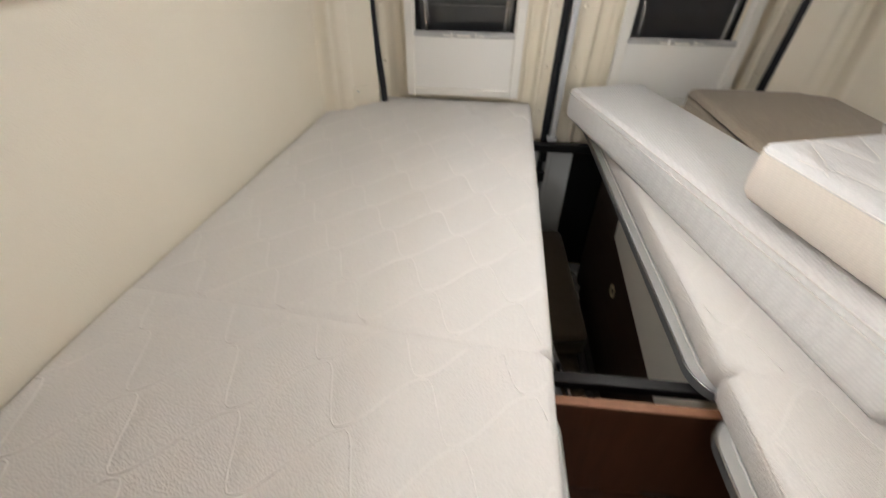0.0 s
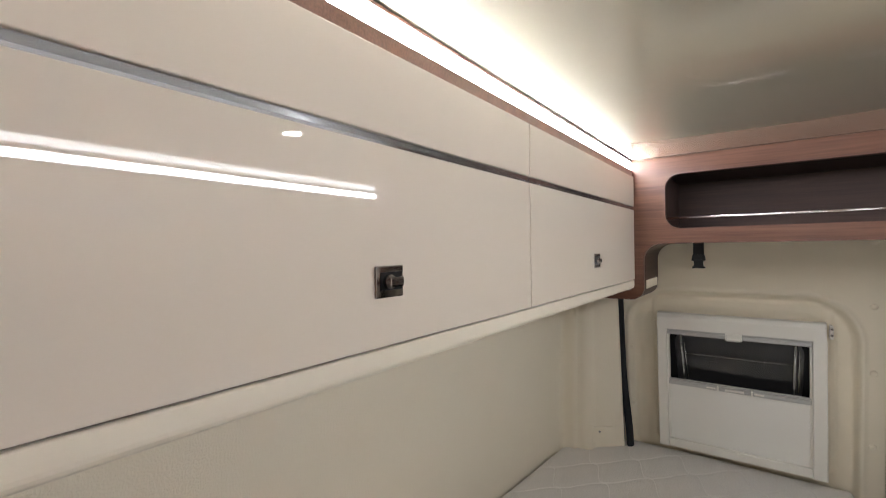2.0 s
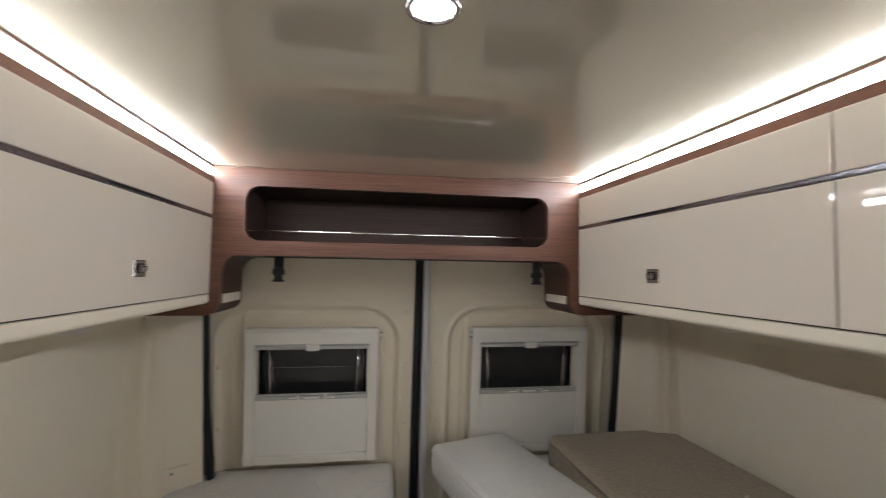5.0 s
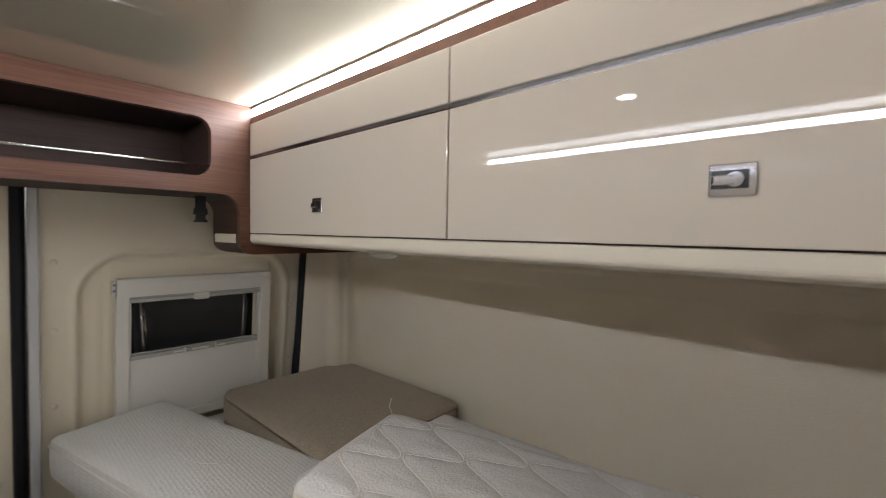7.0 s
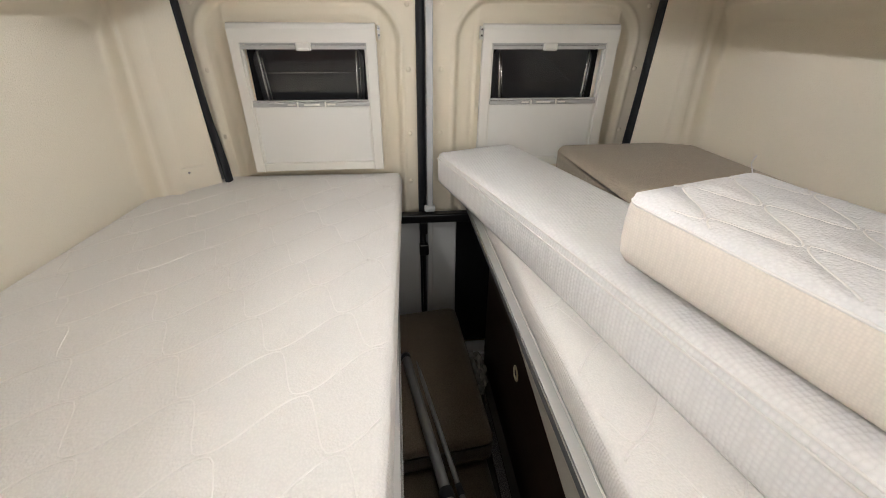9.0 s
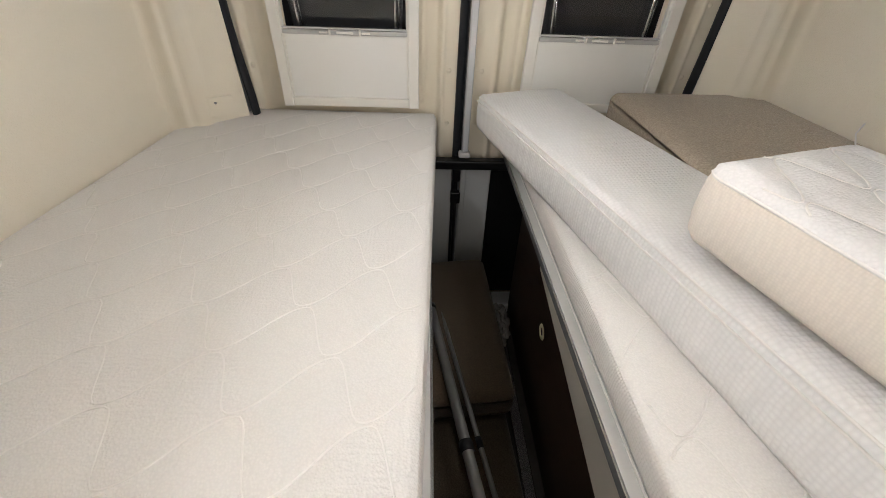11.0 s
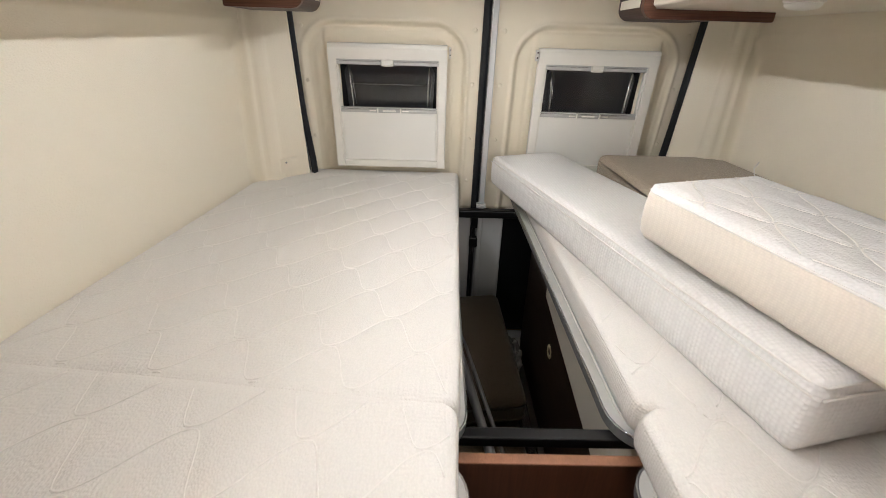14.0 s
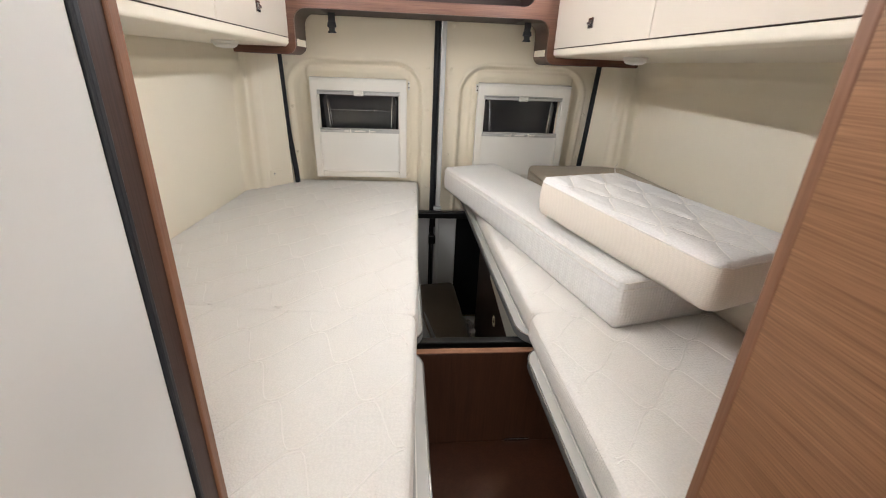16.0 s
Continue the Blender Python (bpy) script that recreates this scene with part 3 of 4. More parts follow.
def pelmet(side):
    x = CAB_L if side > 0 else CAB_R
    wall = -0.925 if side > 0 else 1.055
    s = side
    pts = [(x - 0.002 * s, 1.5408, 0.002), (x - 0.002 * s, 1.519, 0.009), (x - 0.03 * s, 1.5125, 0.01), (wall, 1.5125, 0), (wall, 1.5185, 0), (x - 0.02 * s, 1.5185, 0), (x - 0.02 * s, 1.5408, 0)]
    ob = part("pelmet", sweep(rounded(pts, 4), (PART_Y, -0.252)), PELMET)
    tagged(ob, "cream bottom rail with rounded edge under the overhead cabinets", "trim", kind="structure")
    # the light strip above the flaps
    t = thing("led_strip_light", (x - 0.02 * s, -1.1, 1.823), "lit white led strip in a brown channel above cabinets", "light", "led strips")
    part("channel", sweep([(x - 0.004 * s, 1.8235), (x - 0.004 * s, 1.8413), (x - 0.016 * s, 1.8418), (x - 0.016 * s, 1.8618), (x - 0.004 * s, 1.8622), (x - 0.004 * s, CEIL_Z - 0.002), (x - 0.05 * s, CEIL_Z - 0.002), (x - 0.05 * s, 1.8235)], (PART_Y, -0.4315)), WALNUT, t)
    part("diffuser", sweep([(x - 0.0155 * s, 1.8420), (x - 0.0055 * s, 1.8420), (x - 0.0055 * s, 1.8615), (x - 0.0155 * s, 1.8615)], (PART_Y + 0.01, -0.436)), LED, t, "glowing white led diffuser")


pelmet(1), pelmet(-1)


def shelf_outline(z_top):
    """Front board of the rear shelf, with legs that wrap round the ends of the cabinets."""
    return rounded([(-0.86, z_top, 0), (-0.86, 1.600, 0), (-0.545, 1.600, 0), (-0.545, 1.512, 0.004), (-0.735, 1.512, 0), (-0.735, 1.487, 0.006), (-0.513, 1.487, 0.034),
                    (-0.513, 1.640, 0.045), (0.428, 1.640, 0.045), (0.428, 1.487, 0.034), (0.80, 1.487, 0.006), (0.80, 1.512, 0), (0.462, 1.512, 0.004), (0.462, 1.600, 0), (0.99, 1.600, 0), (0.99, z_top, 0)], 7)


def shelf_leg(s, x):
    """The leg behind the front board: the same curve, carried back to the doors."""
    w = 0.032 * s
    return rounded([(x - w - 0.19 * s, 1.512, 0), (x - w - 0.19 * s, 1.4875, 0.006), (x, 1.4875, 0.034), (x, 1.6395, 0.045), (x + 0.09 * s, 1.6395, 0.0), (x + 0.09 * s, 1.6405, 0), (x - w, 1.6405, 0), (x - w, 1.512, 0)], 7)


sh = thing("wall_shelf", (-0.05, -0.33, 1.487), "walnut open shelf over the rear doors with a metal rail", "shelf")
hole = rounded([(-0.459, 1.679, 0.036), (0.360, 1.679, 0.036), (0.360, 1.820, 0.036), (-0.459, 1.820, 0.036)], 8)
part("front_board", prism(shelf_outline(CEIL_Z - 0.001), "xz", -0.430, -0.412, [hole]), WALNUT, sh, "walnut veneer front with rounded opening")
part("leg", prism(shelf_leg(1, -0.5125), "xz", -0.4118, -0.240), LEGWOOD, sh, "shade-toned walnut leg")
part("leg", prism(shelf_leg(-1, 0.4275), "xz", -0.4118, -0.240), LEGWOOD, sh, "shade-toned walnut leg")
# boards inside the opening use the walnut that has shade in its colour
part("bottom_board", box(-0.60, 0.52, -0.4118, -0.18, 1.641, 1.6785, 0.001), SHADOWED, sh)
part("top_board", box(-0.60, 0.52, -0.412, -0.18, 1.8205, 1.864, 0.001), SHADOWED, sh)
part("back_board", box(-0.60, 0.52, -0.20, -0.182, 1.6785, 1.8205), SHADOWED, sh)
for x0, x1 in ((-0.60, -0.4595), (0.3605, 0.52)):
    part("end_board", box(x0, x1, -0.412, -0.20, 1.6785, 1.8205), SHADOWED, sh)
for x0, x1 in ((-0.52, -0.5105), (0.4255, 0.434)):
    part("end_filler", box(x0, x1, -0.405, -0.258, 1.516, 1.540, 0.002), PELMET, sh, "cream end piece of the cabinet rail")
part("rail", tube([(-0.459, -0.420, 1.7055), (0.360, -0.420, 1.7055)], 0.0032, 12), CHROME, sh, "slim polished metal rail", True)


def buckle_strap(x, label):
    b = thing("buckle_strap", (x, -0.30, 1.57), label, "strap", "hanging straps")
    part("webbing", box(x - 0.013, x + 0.013, -0.302, -0.299, 1.606, 1.641, 0.0005), STRAP, b)
    f = prism(rounded([(x - 0.017, 1.590, 0.003), (x - 0.011, 1.590, 0.002), (x - 0.011, 1.578, 0.002), (x - 0.019, 1.570, 0.002), (x + 0.019, 1.570, 0.002), (x + 0.011, 1.578, 0.002), (x + 0.011, 1.590, 0.002),
                       (x + 0.017, 1.590, 0.003), (x + 0.015, 1.608, 0.003), (x - 0.015, 1.608, 0.003)], 3), "xz", -0.306, -0.295)
    bk = part("buckle", f, BLACK, b, "black plastic buckle")
    part("buckle_slot", box(x - 0.010, x + 0.010, -0.3075, -0.3055, 1.592, 1.5945), RUBBER, bk)


buckle_strap(-0.398, "black webbing strap with plastic buckle hanging from the shelf")
buckle_strap(0.376, "black webbing strap with plastic buckle hanging from the shelf")


def lathe(profile, centre, seg=32):
    bm = bmesh.new()
    rings = [[bm.verts.new((centre[0] + r * math.cos(2 * math.pi * k / seg), centre[1] + r * math.sin(2 * math.pi * k / seg), centre[2] + z)) for k in range(seg)] for r, z in profile]
    for a, b in zip(rings, rings[1:]):
        for k in range(seg):
            bm.faces.new((a[k], a[(k + 1) % seg], b[(k + 1) % seg], b[k]))
    bm.faces.new(rings[0]), bm.faces.new(rings[-1])
    return bm


def reading_light(x, y):
    r = thing("reading_light", (x, y, 1.5), "white round plastic lamp under the overhead cabinet, switched off", "lamp", "lamps under cabinets")
    part("base", lathe([(0.036, 0.0085), (0.036, 0.003), (0.033, 0.0)], (x, y, 1.504)), PLASTIC, r, "", True)
    part("dome", lathe([(0.033, 0.0005), (0.031, -0.006), (0.024, -0.0105), (0.010, -0.0125), (0.002, -0.013)], (x, y, 1.504)), RAILWHITE, r, "white frosted dome", True)


reading_light(-0.635, -0.775)
reading_light(0.595, -0.805)


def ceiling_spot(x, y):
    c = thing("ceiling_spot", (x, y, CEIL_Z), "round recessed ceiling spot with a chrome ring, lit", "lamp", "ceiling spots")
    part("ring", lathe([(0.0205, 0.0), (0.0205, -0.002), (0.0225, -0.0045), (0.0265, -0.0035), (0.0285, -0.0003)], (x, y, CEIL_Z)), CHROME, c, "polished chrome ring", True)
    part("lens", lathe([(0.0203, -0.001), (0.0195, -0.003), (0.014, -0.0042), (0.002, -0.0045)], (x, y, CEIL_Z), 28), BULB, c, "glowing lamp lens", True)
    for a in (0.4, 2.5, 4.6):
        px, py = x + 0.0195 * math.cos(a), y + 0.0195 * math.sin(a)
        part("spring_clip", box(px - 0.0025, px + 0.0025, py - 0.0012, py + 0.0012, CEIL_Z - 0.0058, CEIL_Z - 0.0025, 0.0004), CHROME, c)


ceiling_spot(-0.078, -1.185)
# unseen second spot behind the viewpoint, added as fill light
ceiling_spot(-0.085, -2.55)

# ---- washroom and wardrobe at the foot of the beds ----
pw = thing("washroom", (-0.62, -2.4, 0), "washroom box with a white door, walnut post and black seal", "washroom", kind="structure")
part("lip", box(-0.345, -0.3175, -1.855, PART_Y, 0, CEIL_Z, 0.0015), OAKEDGE, pw, "reddish brown lipping")
part("post", box(-0.345, -0.3205, -1.8795, -1.8552, 0, CEIL_Z), POSTWOOD, pw, "dark walnut post")
part("back_panel", box(-0.93, -0.3452, -1.861, PART_Y, 0, CEIL_Z), WALNUT_Z, pw)
part("seal", box(-0.335, -0.3195, -1.8875, -1.8797, 0, CEIL_Z, 0.002), RUBBER, pw, "black rubber seal")
part("door_leaf", box(-0.350, -0.3225, -2.62, -1.8877, 0.02, 1.85, 0.002), WHITEDOOR, pw, "white gloss door leaf")
part("front_panel", box(-0.93, -0.33, -2.70, -2.622, 0, CEIL_Z), PARTITION, pw)
pr = thing("wardrobe", (0.62, -2.4, 0), "walnut veneered wardrobe side with a solid edge band", "wardrobe", kind="structure")
part("edge_band", box(0.2525, 0.275, -1.857, PART_Y, 0, CEIL_Z, 0.0015), OAKEDGE, pr, "reddish brown edge band")
part("side_panel", box(0.254, 0.275, -2.70, -1.8575, 0, CEIL_Z), PARTITION, pr, "walnut veneer with long grain")
part("back_panel", box(0.2755, 1.05, -1.860, PART_Y - 0.001, 0, CEIL_Z), WALNUT_Z, pr)


# ---- mattresses ----
def wave(f):
    g = f / 0.74 if f < 0.74 else 1 - (f - 0.74) / 0.26
    return 0.5 - 0.5 * math.cos(math.pi * g)


def line_y(row, x, pitch, rise):
    """Where stitched line number row runs at x: a row of leaning waves, each nested in the next."""
    return rise * (row + 0.97 * wave((x / pitch + 0.37 * row) % 1.0))


def quilt(x, y, pitch, rise):
    """Distance from (x, y) to the nearest stitched line."""
    best = 9.0
    for k in (-1, 0):
        row = math.floor(y / rise) + k
        a, b = line_y(row, x, pitch, rise), line_y(row, x + 0.004, pitch, rise)
        best = min(best, abs(y - a) / math.hypot(1, (b - a) / 0.004))
    return best


def slab(xl, xr, y0, y1, z0, z1, step, edge=0.010, puff=0.0032, stitched=True, seed=0.0, place=None, pitch=0.172, rise=0.106, butt=""):
    """Top panel, side border, outline and stitched lines of a soft block between xl(y) and xr(y). butt: ends (near, far) that butt on another block."""
    ny = max(8, int((y1 - y0) / step))
    wid = max(xr(y0 + (y1 - y0) * i / 10) - xl(y0 + (y1 - y0) * i / 10) for i in range(11))
    nx = max(8, int(wid / step))
    near, far = "near" in butt, "far" in butt

    def height(x, y):
        a, b = xl(y), xr(y)
        d = max(0.0, min(x - a, b - x, 9.0 if near else y - y0, 9.0 if far else y1 - y))
        z = z1 + 0.003 * noise.noise(Vector((x * 3.1, y * 2.7, 0.3)))
        if d < edge:
            z -= edge * (1 - math.sqrt(max(0.0, 1 - (1 - d / edge) ** 2)))
        for on, e in ((near, y - y0), (far, y1 - y)):
            if on:
                z -= 0.0012 * math.exp(-(e / 0.008) ** 2)
        if stitched:
            fade = smoothstep(0.0, 0.03, d) * (smoothstep(0, 0.02, y - y0) if near else 1) * (smoothstep(0, 0.02, y1 - y) if far else 1)
            z += fade * puff * (1 - math.exp(-quilt(x + seed, y + seed * 1.7, pitch, rise) / 0.014))
        return z

    top = bmesh.new()
    grid = []
    for j in range(ny + 1):
        y = y0 + (y1 - y0) * j / ny
        a, b = xl(y), xr(y)
        row = []
        for i in range(nx + 1):
            x = a + (b - a) * i / nx
            p = Vector((x, y, height(x, y)))
            row.append(top.verts.new(place @ p if place else p))
        grid.append(row)
    for j in range(ny):
        for i in range(nx):
            top.faces.new((grid[j][i], grid[j][i + 1], grid[j + 1][i + 1], grid[j + 1][i]))
    ring = [grid[0][i].co.copy() for i in range(nx + 1)] + [grid[j][nx].co.copy() for j in range(1, ny + 1)] + \
           [grid[ny][i].co.copy() for i in range(nx - 1, -1, -1)] + [grid[j][0].co.copy() for j in range(ny - 1, 0, -1)]
    n = len(ring)
    cx = sum((p for p in ring), Vector()) / n
    side = bmesh.new()
    loops = []
    for f, bulge in ((0, 0), (0.12, 0.003), (0.35, 0.005), (0.65, 0.005), (0.88, 0.002), (1, -0.006)):
        loop = []
        for k in range(n):
            t = (ring[(k + 1) % n] - ring[k - 1])
            o = Vector((t.y, -t.x, 0))
            o = o.normalized() if o.length > 1e-9 else Vector()
            p = ring[k] + o * bulge
            p.z = ring[k].z - (z1 - edge - z0) * f
            loop.append(side.verts.new(p))
        loops.append(loop)
    for a, b in zip(loops, loops[1:]):
        for k in range(n):
            side.faces.new((a[k], a[(k + 1) % n], b[(k + 1) % n], b[k]))
    side.faces.new(loops[-1])
    seams = bmesh.new()
    if stitched:
        for row in range(math.floor((y0 + seed * 1.7) / rise) - 2, math.floor((y1 + seed * 1.7) / rise) + 1):
            run = []
            x = min(xl(y0), xl((y0 + y1) / 2), xl(y1)) + 0.005
            while x < wid + 2.0:
                y = line_y(row, x + seed, pitch, rise) - seed * 1.7
                inside = y0 + 0.006 < y < y1 - 0.006 and xl(y) + 0.008 < x < xr(y) - 0.008
                if inside:
                    p = Vector((x, y, height(x, y) + 0.0002))
                    run.append(place @ p if place else p)
                if not inside or x + 0.0065 >= wid + 2.0:
                    if len(run) > 2:
                        tube(run, 0.0017, 6, seams)
                    run = []
                x += 0.0065
    return top, side, [p for p in ring], seams


def corner(y, y0, y1, r0, r1):
    """How far a side line steps in at its ends, for corners of radius r0 and r1."""
    out = 0.0
    if r0 and y - y0 < r0:
        out = max(out, r0 - math.sqrt(max(0, r0 * r0 - (r0 - (y - y0)) ** 2)))
    if r1 and y1 - y < r1:
        out = max(out, r1 - math.sqrt(max(0, r1 * r1 - (r1 - (y1 - y)) ** 2)))
    return out


def mattress(name, label, at, xl, xr, y0, y1, z0, z1, step, cover, border, seed=0.0, place=None, cat="mattress", group="", piping=True, skew=0.0, sag=None, **kw):
    t = thing(name, at, label, cat, group)
    top, side, ring, seams = slab(xl, xr, y0, y1, z0, z1, step, seed=seed, place=place, **kw)
    for bm in (top, side, seams) if skew else ():
        for v in bm.verts:
            v.co.y += skew * (-0.09 - v.co.x) * math.exp(-((v.co.y - SPLIT) / 0.35) ** 2)
    if sag:
        for bm in (top, side, seams):
            for v in bm.verts:
                v.co.z = sag(v.co)
        for p in ring:
            p.z = sag(p)
    part("top_panel", top, cover, t, "", True)
    part("side_border", side, border, t, "knitted mesh border", True)
    if len(seams.verts):
        part("stitching", seams, THREAD, t, "white wavy quilting stitches", True)
    if piping:
        pts = ring[::2] + [ring[0]]
        part("piping", tube([p + Vector((0, 0, -0.001)) for p in pts], 0.0022, 6), THREAD, t, "sewn seam round the top", True)
    return t


SPLIT = -1.285
Y_END = -1.835


def left_line(y):
    """The wall side of the left beds: along the recessed lining, then the cut corner at the door pillar."""
    cut = 0.165 * (y + 0.115) / 0.17 if y > -0.115 else 0.0
    return -0.860 - 0.065 * min(max(-0.145 - y, 0.0), 1.3) + 0.034 * smoothstep(-0.170, -0.118, y) + cut


def right_line(y):
    return 2 * AXIS - left_line(y)


MATLBL = "off-white quilted mattress on the bed frame"
mattress("mattress", MATLBL + ", end cut to the door", (-0.47, -0.6, 0.805), left_line, lambda y: -0.046 - 0.040 * (0.055 - y) / 1.34 - corner(y, SPLIT + 0.0002, 0.055, 0.03, 0.02),
         SPLIT + 0.0002, 0.055, 0.824, 0.8975, 0.008, QUILT, MESH, 0.0, group="bed mattresses", piping=False, skew=0.095, butt="near")
mattress("mattress", MATLBL + ", foot section", (-0.48, -1.56, 0.805), left_line, lambda y: -0.088 - 0.022 * (SPLIT - y) / 0.55 - corner(y, Y_END, SPLIT - 0.0002, 0.01, 0.012),
         Y_END, SPLIT - 0.0002, 0.824, 0.8975, 0.008, QUILT, MESH, 0.31, group="bed mattresses", piping=False, skew=0.095, butt="far")
mattress("mattress", MATLBL + ", partly under stacked mattresses", (0.6, -0.6, 0.805), lambda y: 0.211 + corner(y, SPLIT + 0.0002, 0.055, 0.035, 0.02), right_line,
         SPLIT + 0.0002, 0.055, 0.824, 0.897, 0.008, QUILT, MESH, 0.57, group="bed mattresses", piping=False, butt="near")
mattress("mattress", MATLBL + ", foot section beside the stack", (0.6, -1.56, 0.805), lambda y: 0.206 + corner(y, Y_END, SPLIT - 0.0002, 0.01, 0.02), right_line,
         Y_END, SPLIT - 0.0002, 0.824, 0.897, 0.008, QUILT, MESH, 0.83, group="bed mattresses", piping=False, butt="far")


def turned(x, y, deg):
    return pose(x, y, 0, 0, 0, deg)


def loose(name, label, x, y, deg, w, l, z0, z1, r, cover, border, stitched, step=0.007, edge=0.018, cat="mattress", tilt=0.0, **kw):
    """A loose block whose near left corner is at (x, y); it is l long and w wide, turned by deg."""
    return mattress(name, label, (x, y, z0), lambda v: corner(v, 0, l, r, r), lambda v: w - corner(v, 0, l, r, r), 0, l, z0, z1, step, cover, border, x,
                    turned(x, y, deg) @ pose(0, 0, z0) @ pose(0, 0, 0, tilt) @ pose(0, 0, -z0), cat, "stacked mattresses", stitched=stitched, edge=edge, **kw)


STRIP = turned(0.381, -1.372, 12.8)


def strip_sag(p):
    """The foam strip thins towards the doors, and its free side droops over the well."""
    u = STRIP.inverted() @ Vector((p.x, p.y, 0))
    f = max(0.0, min(1.0, u.y / 1.33))
    return 0.9 + (p.z - 0.9) * (1 - 0.15 * f) - 0.006 * smoothstep(0.55, 1.0, f) * (1 - smoothstep(-0.02, 0.2, u.x))


def on_strip(u, v, z):
    p = STRIP @ Vector((u, v, z))
    p.z = strip_sag(p)
    return p


strip = loose("mattress", "long white waffle-knit mattress strip lying across the bed", 0.381, -1.372, 12.8, 0.28, 1.33, 0.9, 1.032, 0.010, WAFFLE, WAFFLE, False, 0.010, 0.009, sag=strip_sag)
# zip line below the top edge of the strip
part("zip", tube([on_strip(-0.006, 0.004 + 1.32 * i / 20, 1.008) for i in range(21)], 0.002, 6), THREAD, strip, "white zip along the side", True)
part("zip_end", tube([on_strip(0.002 + 0.275 * i / 8, -0.006, 1.008) for i in range(9)], 0.002, 6), THREAD, strip, "white zip along the end", True)
part("oval_patch", tube([on_strip(0.155 + 0.040 * math.cos(2 * math.pi * k / 40), 0.905 + 0.085 * math.sin(2 * math.pi * k / 40), 1.0315) for k in range(41)], 0.0016, 6), WAFFLE, strip, "embossed oval in the cover", True)
loose("mattress", "cream mattress piece lying on the bed under another", 0.70, -1.52, 4, 0.27, 0.80, 0.9, 1.020, 0.03, QUILT_W, MESHCREAM, True, 0.012)
topm = loose("mattress", "small white quilted mattress with cream sides on the stack", 0.478, -1.522, 18.3, 0.300, 0.60, 1.034, 1.143, 0.03, QUILT_W, MESHCREAM, True, 0.0055, 0.010, tilt=2.5, pitch=0.12, rise=0.10, puff=0.006)
tm = turned(0.478, -1.522, 18.3)
part("thread_end", tube([tm @ Vector((0.280, 0.580, 1.167)), tm @ Vector((0.285, 0.592, 1.184)), tm @ Vector((0.297, 0.594, 1.197))], 0.0012, 5), THREAD, topm, "loose white thread", True)


def cushion(label, m, w, l, h, material, r=0.03):
    """A firm upholstered cushion with piped edges."""
    c = thing("cushion", m.translation, label, "cushion")
    bm = bmesh.new()
    bmesh.ops.create_cube(bm, size=1.0, matrix=Matrix.Translation((w / 2, l / 2, h / 2)) @ Matrix.Diagonal((w, l, h, 1)))
    bmesh.ops.subdivide_edges(bm, edges=bm.edges[:], cuts=5, use_grid_fill=True)
    for v in bm.verts:
        u, s = (v.co.x / w - 0.5) * 2, (v.co.y / l - 0.5) * 2
        if v.co.z > h * 0.9:
            v.co.z += 0.012 * (1 - u * u) * (1 - s * s)
    sharp = [e for e in bm.edges if len(e.link_faces) == 2 and e.link_faces[0].normal.angle(e.link_faces[1].normal) > 1.0]
    bmesh.ops.bevel(bm, geom=sharp, offset=r, segments=4, profile=0.5, affect="EDGES")
    bmesh.ops.transform(bm, matrix=m, verts=bm.verts[:])
    part("cover", bm, material, c, "", True)
    z = h - r * 0.35
    q = r * 0.4
    loop = rounded([(q, q, r), (w - q, q, r), (w - q, l - q, r), (q, l - q, r)], 5)
    part("seam", tube([m @ Vector((p.x, p.y, z)) for p in loop + [loop[0]]], 0.0018, 6), material, c, "", True)
    return c


cushion("taupe woven seat cushion lying on the bed by the wall", pose(0.512, -0.70, 0.899, 0, 0, 1.0), 0.49, 0.615, 0.13, TAUPE, 0.028)

# ---- bed frames, storage well ----


